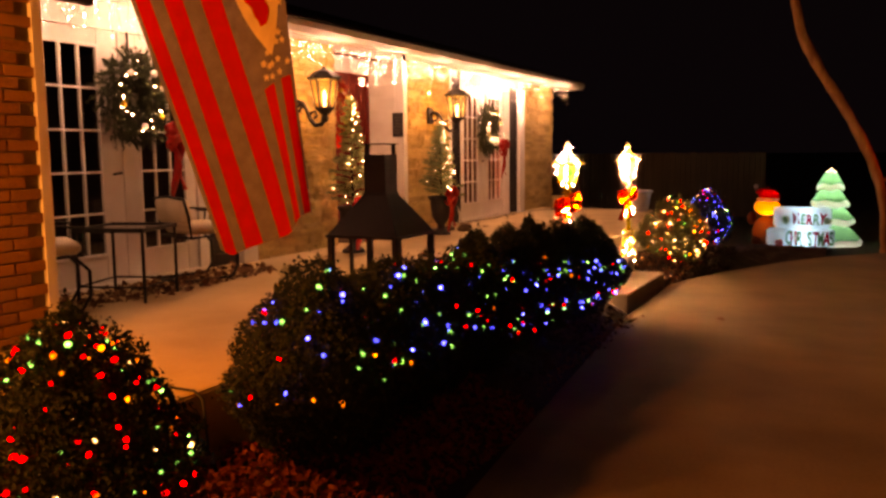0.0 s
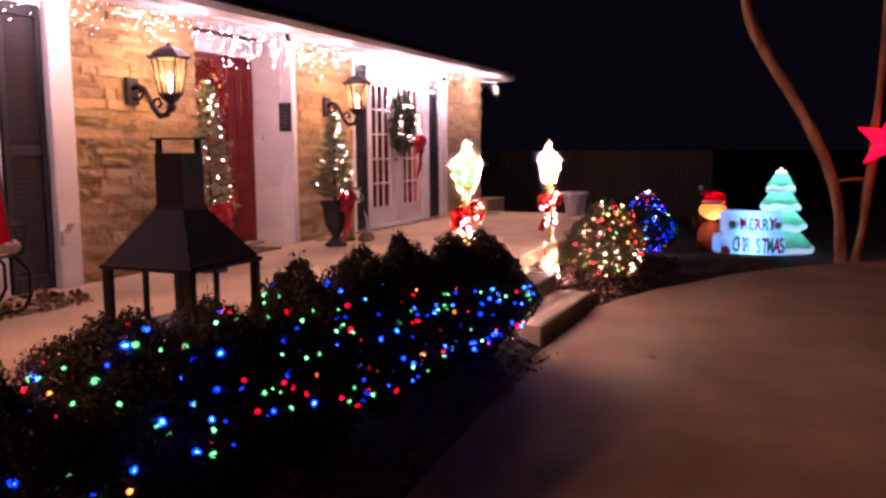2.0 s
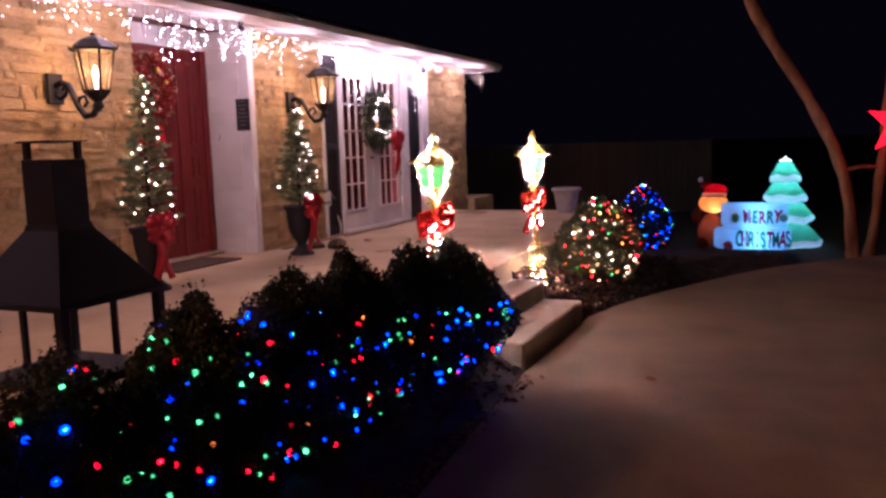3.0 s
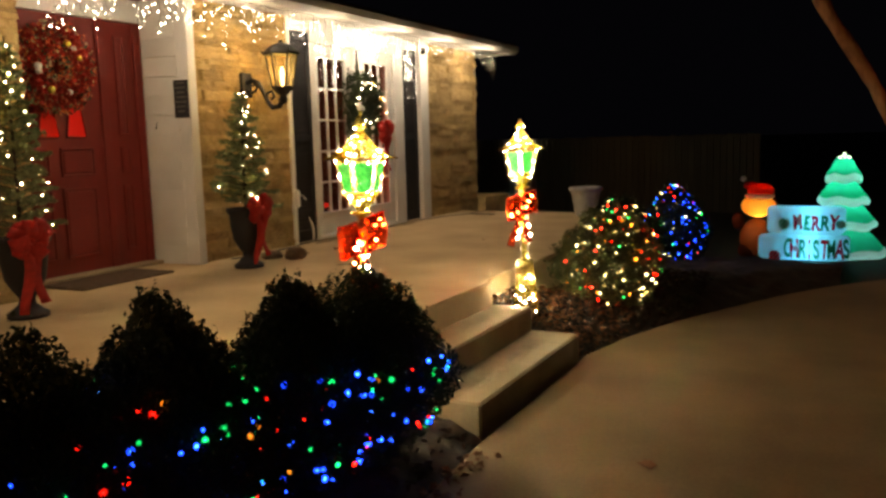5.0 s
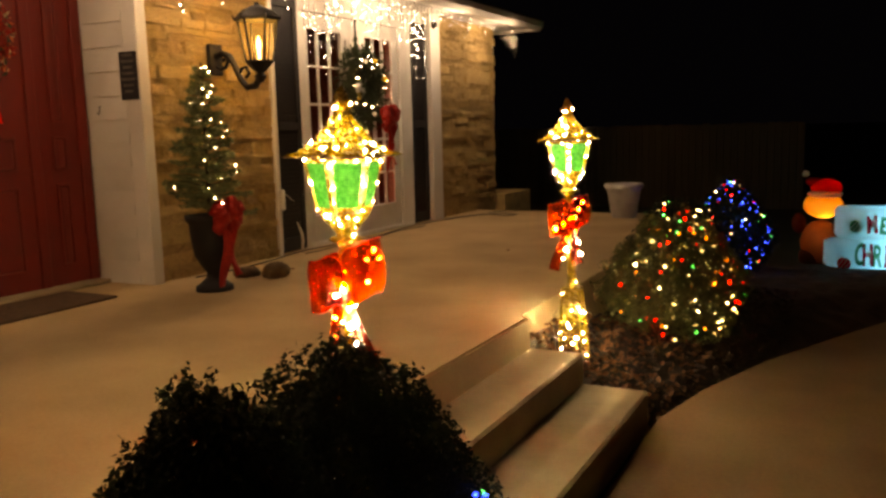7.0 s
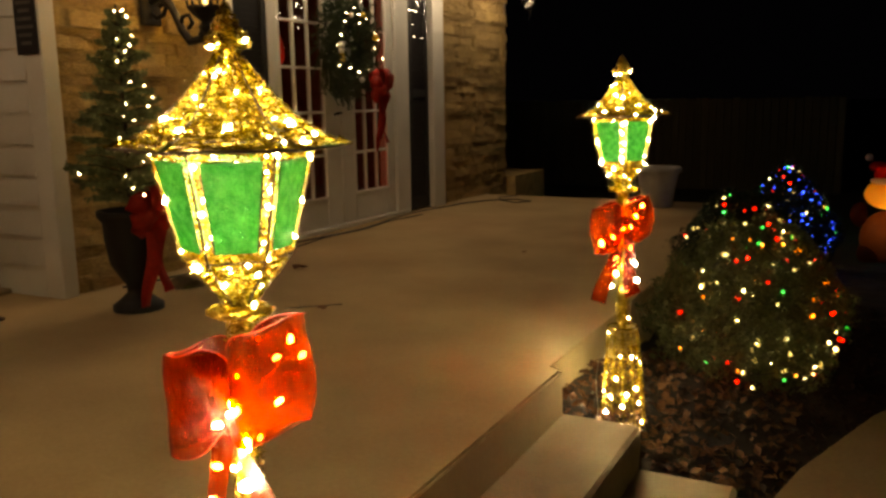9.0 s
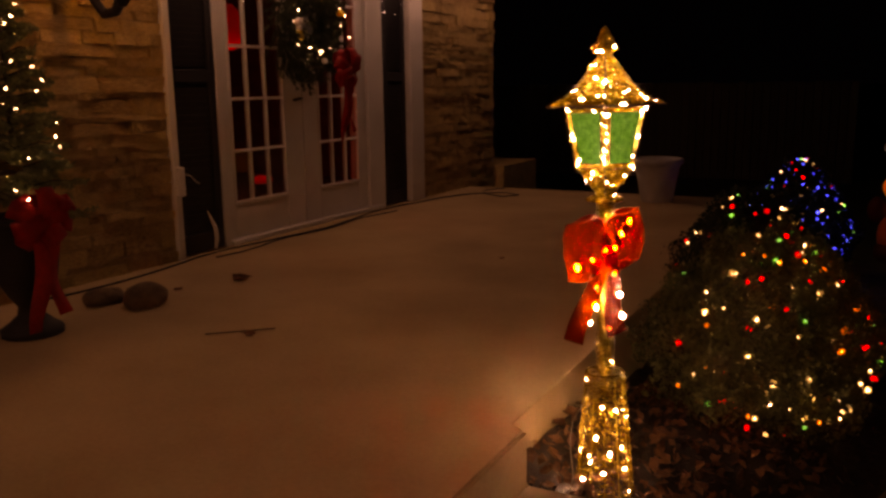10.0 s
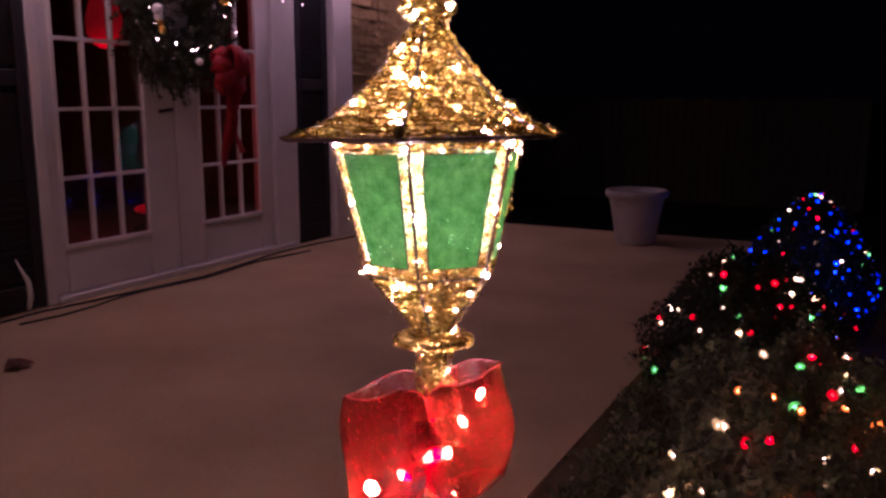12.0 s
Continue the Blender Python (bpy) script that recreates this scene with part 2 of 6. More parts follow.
def dead_leaf_mesh(k):
    rng = random.Random(k)
    bm = bmesh.new()
    rim = [(math.cos(a) * (0.5 + 0.2 * math.sin(3 * a + k)) * 0.05, math.sin(a) * 0.032, 0.004 + 0.012 * rng.random()) for a in [i * math.pi / 5 for i in range(10)]]
    c = bm.verts.new((0, 0, 0.004))
    vs = [bm.verts.new(p) for p in rim]
    for i in range(10):
        bm.faces.new((c, vs[i], vs[(i + 1) % 10]))
    return mesh_of("dead_leaf", bm, LITTER)


leaf_meshes = [dead_leaf_mesh(k) for k in range(4)]


def dead_leaf(x, y, z, s=1.0, turn=0.0):
    ob = put("dead_leaf", leaf_meshes[int(abs(x * 31 + y * 17)) % 4], None, pose(x, y, z, 0, 0, turn) @ Matrix.Scale(s, 4))
    return tagged(ob, "curled brown dead leaf lying on the concrete", "leaf", "dead leaves")


dead_leaf(-1.17, 8.35, 0.001, 1.6, 30)


EDGE_Y = [-14, 0, 2, 3.5, 5, 7, 8.3, 10.3, 10.9, 11.7, 12.4, 13.2, 13.8, 14.6, 15.5, 16.2]
EDGE_X = [-1.45, -1.5, -1.55, -1.64, -1.78, -1.95, -2.05, -2.06, -1.93, -1.66, -1.33, -0.93, -0.55, 0.1, 1.2, 3.5]


def drive_edge(y):
    return float(np.interp(y, EDGE_Y, EDGE_X))


def rough_soil(x, y):
    return 0.035 * noise.noise((x * 7, y * 7, 3)) + 0.02 * noise.noise((x * 23, y * 23, 5))


def bed_height(x, y):
    lip = min(1, max(0, (drive_edge(y) - 0.03 - x) / 0.5))
    return -0.035 + (BED + 0.035) * lip ** 0.8 + rough_soil(x, y) * min(1, lip * 4)


def far_bed_height(x, y):
    lip = min(1, max(0, (drive_edge(y) - 0.04 - x) / 0.55)) * min(1, max(0, (16.6 - y) / 2.5))
    tall = 0.31 - 0.12 * min(1, max(0, (y - 11) / 2)) + 0.10 * min(1, max(0, (-2.66 - x) / 0.14)) * min(1, max(0, (11.6 - y)))
    return -0.05 - 0.12 * min(1, max(0, (y - 13.5) / 3)) + tall * lip ** 0.8 + rough_soil(x, y) * min(1, lip * 4)


tagged(sheet("planting_bed", [-2.78 + 0.05 * i for i in range(27)], [-3 + 0.0603 * i for i in range(191)], bed_height, SOIL),
       "dark mulched planting bed between porch and driveway", "planting bed", kind="structure")
tagged(sheet("planting_bed_far", [-2.85 + 0.06 * i for i in range(41)], [10.25 + 0.07 * i for i in range(95)], far_bed_height, SOIL),
       "dark mulched bed curving round the driveway", "planting bed", kind="structure")

# ---- porch and steps ----
bm = solid(bmesh.new(), [(-7.2, -3.0), (EDGE, -3.0), (EDGE, 10.24), (EDGE - 0.07, 10.245), (EDGE - 0.045, 15.95), (-7.2, 15.95)], -0.1, PORCH)
bmesh.ops.bevel(bm, geom=[e for e in bm.edges if all(v.co.z > 0 for v in e.verts)], offset=0.012, segments=2, affect="EDGES")
tagged(part("floor", bm, CONCRETE), "pale dusty concrete porch slab", "porch floor", kind="structure")
steps = thing("steps", pose(0, 0, 0), "two broad concrete steps up to the porch", "steps", kind="structure")
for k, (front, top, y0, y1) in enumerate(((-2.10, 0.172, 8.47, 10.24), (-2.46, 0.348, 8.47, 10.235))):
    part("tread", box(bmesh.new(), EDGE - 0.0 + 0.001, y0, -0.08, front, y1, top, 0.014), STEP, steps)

# ---- house ----
house_back = -11.0


def wall_box(name, x0, y0, z0, x1, y1, z1, material, label, category="wall"):
    return tagged(part(name, box(bmesh.new(), x0, y0, z0, x1, y1, z1), material), label, category, kind="structure")


# unit stones, five shapes
rng = random.Random(4)


def stone_mesh(k, material, jig=0.10):
    r = random.Random(k)
    bm = bmesh.new()
    bmesh.ops.create_cube(bm, size=1)
    bmesh.ops.subdivide_edges(bm, edges=[e for e in bm.edges if abs(e.verts[0].co.y - e.verts[1].co.y) > 0.5], cuts=2)
    bmesh.ops.bevel(bm, geom=[e for e in bm.edges if e.is_boundary or e.calc_face_angle(0) > 0.5], offset=0.05, segments=1, affect="EDGES")
    for v in bm.verts:
        v.co += Vector((r.uniform(-jig, jig) * 1.6, r.uniform(-jig, jig) * 0.25, r.uniform(-jig, jig) * 0.6))
    return mesh_of("stone", bm, material)


stones = [stone_mesh(k, STONE) for k in range(9)]


def stone_wall(name, y0, y1, z0, z1, label):
    """A backing wall with split ledge stones set in front of it, face towards +x."""
    wall = wall_box(name, FRONT - 0.30, y0, z0, FRONT - 0.035, y1, z1, MORTAR, label)
    r = random.Random(int(y0 * 100))
    z = z0
    while z < z1 - 0.02:
        h = min(r.choice((0.032, 0.045, 0.055, 0.07, 0.095)), z1 - z)
        y = y0
        while y < y1 - 0.005:
            w = min(r.choice((0.10, 0.16, 0.24, 0.32, 0.44)) * r.uniform(0.85, 1.15), y1 - y)
            if y1 - y - w < 0.09:
                w = y1 - y
            out = 0.022 * r.random() ** 1.8
            put("stone", r.choice(stones), wall, pose(FRONT - 0.045 + out / 2, y + w / 2, z + h / 2, r.choice((0, 180)), r.uniform(-2, 2), r.uniform(-1.2, 1.2)) @ Matrix.Diagonal((0.07 + out, w - 0.001, h - 0.001, 1)))
            y += w
        z += h
    return wall


def trim(name, x0, y0, z0, x1, y1, z1, label="white painted trim board", material=None):
    return tagged(part(name, box(bmesh.new(), x0, y0, z0, x1, y1, z1, 0.006), material or WHITE), label, "trim", kind="structure")


WALL_TOP = 2.93
ALC0, ALC1, DOORX = 8.60, 10.27, -6.25
stone_wall("wall_stone_1", 7.03, ALC0 - 0.0, PORCH, WALL_TOP, "tan split ledge stone wall beside the red door")
stone_wall("wall_stone_2", 10.36, 11.73, PORCH, WALL_TOP, "tan split ledge stone wall between entry and glazed doors")
stone_wall("wall_stone_3", 14.90, END, -0.1, WALL_TOP, "tan split ledge stone wall at the house's corner")
trim("trim_1", FRONT - 0.3, 6.80, PORCH, FRONT + 0.03, 7.03, WALL_TOP, "white painted pilaster beside the stone wall")
trim("trim_2", FRONT - 0.29, 11.73, PORCH, FRONT + 0.02, 11.785, WALL_TOP)
trim("trim_3", FRONT - 0.3, 14.665, PORCH, FRONT + 0.03, 14.90, WALL_TOP, "white painted pilaster beside the stone wall")
trim("trim_4", FRONT - 0.12, ALC1 - 0.012, PORCH, FRONT + 0.02, 10.36, WALL_TOP, "white corner board beside the entry")
trim("trim_5", FRONT - 0.3, END, -0.1, FRONT - 0.02, END + 0.035, WALL_TOP)

# siding on the return wall of the entry
siding = wall_box("wall_siding", DOORX - 0.2, ALC1 + 0.012, PORCH, FRONT - 0.12, 10.355, WALL_TOP, WHITE, "white lap siding on the entry's return wall")
z, h = PORCH, 0.172
while z < WALL_TOP - 0.02:
    bm = bmesh.new()
    top = min(z + h, WALL_TOP)
    vs = [bm.verts.new(p) for p in ((DOORX, ALC1 - 0.012, z), (FRONT - 0.125, ALC1 - 0.012, z), (FRONT - 0.125, ALC1 + 0.004, top), (DOORX, ALC1 + 0.004, top),
                                    (DOORX, ALC1 + 0.011, z), (FRONT - 0.125, ALC1 + 0.011, z), (FRONT - 0.125, ALC1 + 0.011, top), (DOORX, ALC1 + 0.011, top))]
    for f in ((0, 1, 2, 3), (4, 7, 6, 5), (0, 4, 5, 1), (3, 2, 6, 7), (0, 3, 7, 4), (1, 5, 6, 2)):
        bm.faces.new([vs[i] for i in f])
    part("siding_board", bm, WHITE, siding)
    z += h
wall_box("wall_entry_side", DOORX - 0.2, ALC0 - 0.13, PORCH, FRONT - 0.3, ALC0, WALL_TOP, WHITE, "white painted return wall of the entry")
wall_box("wall_entry_head", DOORX - 0.16, ALC0, 2.73, DOORX - 0.01, ALC1 + 0.01, WALL_TOP, WHITE, "white painted wall over the red door")

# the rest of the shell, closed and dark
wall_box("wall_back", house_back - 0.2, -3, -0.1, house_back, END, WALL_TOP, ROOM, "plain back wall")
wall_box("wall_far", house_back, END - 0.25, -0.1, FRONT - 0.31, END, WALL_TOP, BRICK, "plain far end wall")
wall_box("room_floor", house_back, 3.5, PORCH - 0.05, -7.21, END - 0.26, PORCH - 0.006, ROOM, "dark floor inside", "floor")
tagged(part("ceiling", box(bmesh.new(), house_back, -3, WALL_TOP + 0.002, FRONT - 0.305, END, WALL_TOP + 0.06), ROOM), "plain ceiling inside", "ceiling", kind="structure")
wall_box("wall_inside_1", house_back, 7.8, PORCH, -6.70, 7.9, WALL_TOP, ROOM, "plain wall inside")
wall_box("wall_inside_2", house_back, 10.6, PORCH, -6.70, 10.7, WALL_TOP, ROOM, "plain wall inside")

# eave: soffit, fascia, gutter lip, roof
tagged(part("soffit", box(bmesh.new(), FRONT - 0.31, 3.0, SOFFIT + 0.032, EAVE - 0.03, 17.0, SOFFIT + 0.06), WHITE), "white painted soffit", "soffit", kind="structure")
eave = thing("eave", pose(0, 0, 0), "pale painted fascia and gutter along the roof's edge", "eave", kind="structure")
bm = bmesh.new()
prof = [(EAVE - 0.03, SOFFIT), (EAVE + 0.0, SOFFIT), (EAVE + 0.05, SOFFIT + 0.05), (EAVE + 0.06, SOFFIT + 0.115), (EAVE + 0.045, SOFFIT + 0.125), (EAVE - 0.03, SOFFIT + 0.125)]
a = [bm.verts.new((x, 2.6, z)) for x, z in prof]
b = [bm.verts.new((x, 17.05, z)) for x, z in prof]
bm.faces.new(a)
bm.faces.new(b[::-1])
for i in range(6):
    j = (i + 1) % 6
    bm.faces.new((a[j], a[i], b[i], b[j]))
bmesh.ops.recalc_face_normals(bm, faces=list(bm.faces))
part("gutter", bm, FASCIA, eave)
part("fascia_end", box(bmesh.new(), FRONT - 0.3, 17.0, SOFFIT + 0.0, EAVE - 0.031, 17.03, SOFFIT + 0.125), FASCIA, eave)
roof = thing("roof", pose(0, 0, 0), "dark shingled roof slope", "roof", kind="structure")
bm = bmesh.new()
n = 16
for k in range(n):
    x0, x1 = EAVE + 0.02 - 0.4 * k, EAVE - 0.38 - 0.4 * k - 0.03
    z0, z1 = SOFFIT + 0.14 + 0.12 * k, SOFFIT + 0.14 + 0.12 * (k + 1)
    vs = [bm.verts.new(p) for p in ((x0, 2.6, z0), (x0, 17.06, z0), (x1, 17.06, z1 - 0.0), (x1, 2.6, z1 - 0.0), (x0, 2.6, z0 + 0.02), (x0, 17.06, z0 + 0.02), (x1, 17.06, z1 + 0.006), (x1, 2.6, z1 + 0.006))]
    for f in ((0, 3, 2, 1), (4, 5, 6, 7), (0, 1, 5, 4), (2, 3, 7, 6), (1, 2, 6, 5), (0, 4, 7, 3)):
        bm.faces.new([vs[i] for i in f])
part("shingle_courses", bm, SHINGLE, roof)


# ---- doors ----
def french_door(name, y0, split, y1, casing, label):
    """Two glazed leaves, each three panes wide and five high, between white jambs; casing is the far end of the white frame."""
    x, z0, z1 = FRONT - 0.07, PORCH, 2.70
    door = thing(name, pose(0, 0, 0), label, "door", kind="structure")
    part("threshold", box(bmesh.new(), x - 0.1, y0, z0, x + 0.06, casing, z0 + 0.035, 0.006), WHITE, door)
    part("head_board", box(bmesh.new(), x - 0.16, y0 - 0.06, z1 + 0.003, x + 0.05, casing + 0.06, WALL_TOP), WHITE, door)
    part("jamb", box(bmesh.new(), x - 0.15, y0 - 0.06, z0, x + 0.045, y0 - 0.001, z1, 0.005), WHITE, door)
    part("jamb", box(bmesh.new(), x - 0.15, y1 + 0.004, z0, x + 0.045, casing + 0.06, z1, 0.005), WHITE, door)
    for a, b, left, right in ((y0 + 0.003, split - 0.004, 0.083, 0.22), (split + 0.004, y1, 0.194, 0.13)):
        g0, g1, low, high = a + left, b - right, z0 + 0.282, z1 - 0.137
        leaf = part("leaf", box(bmesh.new(), x - 0.02, a, z0 + 0.04, x + 0.022, g0, z1, 0.004), WHITE, door, "white painted glazed leaf")
        part("stile", box(bmesh.new(), x - 0.02, g1, z0 + 0.04, x + 0.022, b, z1, 0.004), WHITE, leaf)
        part("bottom_rail", box(bmesh.new(), x - 0.019, g0 + 0.001, z0 + 0.041, x + 0.020, g1 - 0.001, low, 0.004), WHITE, leaf)
        part("top_rail", box(bmesh.new(), x - 0.019, g0 + 0.001, high, x + 0.020, g1 - 0.001, z1 - 0.001, 0.004), WHITE, leaf)
        bm = bmesh.new()
        box(bm, x + 0.010, g0 - 0.012, low - 0.014, x + 0.030, g1 + 0.012, low + 0.012, 0.004)
        box(bm, x + 0.010, g0 - 0.012, high - 0.012, x + 0.030, g1 + 0.012, high + 0.014, 0.004)
        box(bm, x + 0.011, g0 - 0.014, low + 0.012, x + 0.030, g0 + 0.012, high - 0.012, 0.004)
        box(bm, x + 0.011, g1 - 0.012, low + 0.012, x + 0.030, g1 + 0.014, high - 0.012, 0.004)
        part("glazing_bead", bm, WHITE, leaf)
        w, h = (g1 - g0) / 3, (high - low) / 5
        for i in range(1, 3):
            part("muntin", box(bmesh.new(), x - 0.012, g0 + w * i - 0.010, low, x + 0.022, g0 + w * i + 0.010, high, 0.003), WHITE, leaf)
        for j in range(1, 5):
            part("muntin", box(bmesh.new(), x - 0.011, g0, low + h * j - 0.010, x + 0.021, g1, low + h * j + 0.010, 0.003), WHITE, leaf)
        for i in range(3):
            for j in range(5):
                bm = bmesh.new()
                box(bm, -0.002, -w / 2 + 0.006, -h / 2 + 0.006, 0.002, w / 2 - 0.006, h / 2 - 0.006)
                tip = random.Random(i * 7 + j + int(a * 10))
                pane = part("pane", bm, PANE, leaf, at=pose(x, g0 + w * (i + 0.5), low + h * (j + 0.5), 0, tip.uniform(-0.25, 0.25), tip.uniform(-0.25, 0.25)))
    bm = bmesh.new()
    tube(bm, [(x + 0.022, split - 0.05, 1.50), (x + 0.06, split - 0.05, 1.50), (x + 0.065, split - 0.10, 1.495), (x + 0.06, split - 0.15, 1.49)], 0.010)
    lathe(bm, [(0.024, 0), (0.024, 0.004)], 12)
    part("door_handle", bm, IRON, door, "dark metal lever handle", smooth=True)
    return door


french_door("door_1", 12.26, 13.142, 14.02, 14.215, "white french doors with small panes and a dim red room behind")
french_door("door_2", 4.48, 5.34, 6.22, 6.30, "white french doors with small panes, dark inside")


def shutter(name, y0, y1, label="black louvred shutter fixed beside the glazed doors"):
    """Frame with slanted slats."""
    x, z0, z1 = FRONT - 0.06, PORCH + 0.012, 2.80
    s = thing(name, pose(0, 0, 0), label, "shutter", "shutters", kind="structure")
    part("backing", box(bmesh.new(), x - 0.02, y0, z0, x + 0.004, y1, z1), BLACK, s)
    bm = bmesh.new()
    for a, b in ((y0, y0 + 0.055), (y1 - 0.055, y1)):
        box(bm, x + 0.005, a, z0, x + 0.035, b, z1, 0.004)
    for a, b in ((z0, z0 + 0.12), (1.62, 1.70), (z1 - 0.1, z1)):
        box(bm, x + 0.005, y0 + 0.056, a, x + 0.034, y1 - 0.056, b, 0.004)
    part("frame", bm, BLACK, s)
    slat = mesh_of("slat", box(bmesh.new(), -0.003, -(y1 - y0) / 2 + 0.057, -0.02, 0.003, (y1 - y0) / 2 - 0.057, 0.02), BLACK)
    z = z0 + 0.15
    while z < z1 - 0.13:
        if not 1.59 < z < 1.73:
            put("slat", slat, s, pose(x + 0.018, (y0 + y1) / 2, z, 0, 14, 0))
        z += 0.042
    return s


shutter("shutter_1", 11.79, 12.19)
shutter("shutter_2", 14.285, 14.655)
shutter("shutter_3", 6.385, 6.79)
wall_box("wall_plain_1", FRONT - 0.3, 14.28, PORCH, FRONT - 0.085, 14.66, WALL_TOP, WHITE, "white wall behind the shutter")
wall_box("wall_plain_2", FRONT - 0.3, 11.786, PORCH, FRONT - 0.085, 12.195, WALL_TOP, WHITE, "white wall behind the shutter")
wall_box("wall_plain_3", FRONT - 0.3, 6.365, PORCH, FRONT - 0.085, 6.80, WALL_TOP, WHITE, "white wall behind the shutter")
wall_box("wall_plain_4", FRONT - 0.3, 3.70, PORCH, FRONT - 0.085, 4.415, WALL_TOP, WHITE, "white wall beside the glazed doors")

# red front door with a matching side panel
door = thing("door_3", pose(0, 0, 0), "dark red panelled front door with a matching side panel", "door", kind="structure")


def panelled(name, y0, y1, cols, rows, parent):
    bm = bmesh.new()
    box(bm, DOORX - 0.06, y0, PORCH + 0.03, DOORX - 0.02, y1, 2.72)
    leaf = part(name, bm, RED_DOOR, parent)
    w = (y1 - y0 - 0.11 * (cols + 1)) / cols
    for z0, z1 in rows:
        for c in range(cols):
            a = y0 + 0.11 + c * (w + 0.11)
            part("raised_panel", box(bmesh.new(), DOORX - 0.021, a + 0.02, z0 + 0.02, DOORX - 0.006, a + w - 0.02, z1 - 0.02, 0.012), RED_DOOR, leaf)
            bm = bmesh.new()
            for p in ((a, z0, a + w, z0 + 0.018), (a, z1 - 0.018, a + w, z1), (a, z0 + 0.018, a + 0.018, z1 - 0.018), (a + w - 0.018, z0 + 0.018, a + w, z1 - 0.018)):
                box(bm, DOORX - 0.021, p[0], p[1], DOORX - 0.002, p[2], p[3], 0.003)
            part("panel_moulding", bm, RED_DOOR, leaf)
    return leaf


leaf = panelled("door_leaf", 8.74, 9.76, 2, ((PORCH + 0.16, 1.28), (1.38, 1.62)), door)
panelled("side_panel", 9.84, 10.17, 1, ((PORCH + 0.16, 1.28), (1.38, 1.62), (1.72, 2.60)), door)
LIT_RED_GLASS = glow("lit_red_door_glass", (1.0, 0.010, 0.006), 0.10)
for a in (9.11, 9.385):
    bm = bmesh.new()
    vs = [bm.verts.new((DOORX - 0.014, a + y_, z_)) for y_, z_ in ((0.0, 1.71), (0.20, 1.71), (0.165, 1.93), (0.10, 2.06), (0.035, 1.93))]
    bm.faces.new(vs)
    glass_light = part("door_light", thick(bm, 0.004), LIT_RED_GLASS, door, "textured red glass light, glowing")
    bm = bmesh.new()
    rim = [v for v in ((DOORX - 0.012, a, 1.71), (DOORX - 0.012, a + 0.20, 1.71), (DOORX - 0.012, a + 0.165, 1.93), (DOORX - 0.012, a + 0.10, 2.06), (DOORX - 0.012, a + 0.035, 1.93))]
    tube(bm, rim + rim[:1], 0.008, 5)
    part("light_moulding", bm, RED_DOOR, glass_light)
bm = bmesh.new()
for a, b in ((8.602, 8.738), (9.762, 9.838), (10.172, 10.256)):
    box(bm, DOORX - 0.12, a, PORCH, DOORX + 0.0, b, 2.73, 0.006)
part("door_frame", bm, RED_DOOR, door)
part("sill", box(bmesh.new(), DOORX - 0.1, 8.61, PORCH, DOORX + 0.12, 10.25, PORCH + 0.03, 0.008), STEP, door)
bm = bmesh.new()
tube(bm, [(DOORX - 0.02, 8.82, 1.42), (DOORX + 0.045, 8.82, 1.42), (DOORX + 0.05, 8.82, 1.36), (DOORX + 0.04, 8.82, 1.24), (DOORX - 0.02, 8.82, 1.24)], 0.009)
part("door_handle", bm, IRON, door, "dark metal pull handle", smooth=True)

# ---- brick wing at the start of the porch ----
WX, WY = -4.43, 3.50
wing = wall_box("wall_brick", house_back, -3.0, -0.1, WX - 0.012, WY - 0.05, 2.95, MORTAR, "red brick wall of the wing")
brick = mesh_of("brick", box(bmesh.new(), -0.5, -0.5, -0.5, 0.5, 0.5, 0.5, 0.04), BRICK)
r = random.Random(8)
for k in range(33):
    z = PORCH + 0.072 * k + 0.036
    for j in range(8):
        y = WY - 0.10 - 0.215 * (j + 0.5 * (k % 2)) - 0.045
        put("brick", brick, wing, pose(WX - 0.02 + r.uniform(0, 0.006), y, z) @ Matrix.Diagonal((0.05, 0.205, 0.062, 1)))
trim("trim_6", WX - 0.10, WY - 0.048, PORCH, WX + 0.012, WY + 0.03, 2.95, "white painted corner post of the brick wing")
tagged(part("roof_wing", box(bmesh.new(), house_back, -3.2, 2.96, WX + 0.45, WY + 0.25, 3.1), SHINGLE), "dark roof edge over the wing", "roof", kind="structure")

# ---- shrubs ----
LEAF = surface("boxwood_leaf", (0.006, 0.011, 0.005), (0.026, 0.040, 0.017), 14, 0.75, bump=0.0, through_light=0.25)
BARK = surface("twig_bark", (0.03, 0.022, 0.015), (0.09, 0.065, 0.045), 20, 0.9, bump=0.5)


def shrub_leaves(seed, count, size, wide, tall, lumps=0.16, material=None, cone=0.35):
    g = np.random.default_rng(seed)
    d = g.normal(size=(count, 3))
    d /= np.linalg.norm(d, axis=1, keepdims=True)
    lump = np.array([noise.noise(Vector(v) * 2.3 + Vector((seed * 3.1, 0, 0))) + 0.6 * noise.noise(Vector(v) * 6 + Vector((0, seed * 2.7, 0))) for v in d])
    rad = (1 - g.random(count) ** 2.2 * 0.5) * (1 + lumps * lump)
    sprig = np.array([max(0.0, noise.noise(Vector(v) * 15 + Vector((seed, seed, 0)))) for v in d])
    rad *= 1 + 0.22 * sprig * (d[:, 2] > -0.3) * g.random(count)
    p = d * rad[:, None]
    h = (p[:, 2] + 1) / 2
    pinch = np.clip(1 - cone * np.clip(h - 0.45, 0, 1) * 1.6, 0.12, 1)
    p = np.stack([p[:, 0] * wide * pinch, p[:, 1] * wide * pinch, h * tall], 1)
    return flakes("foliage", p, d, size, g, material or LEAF)


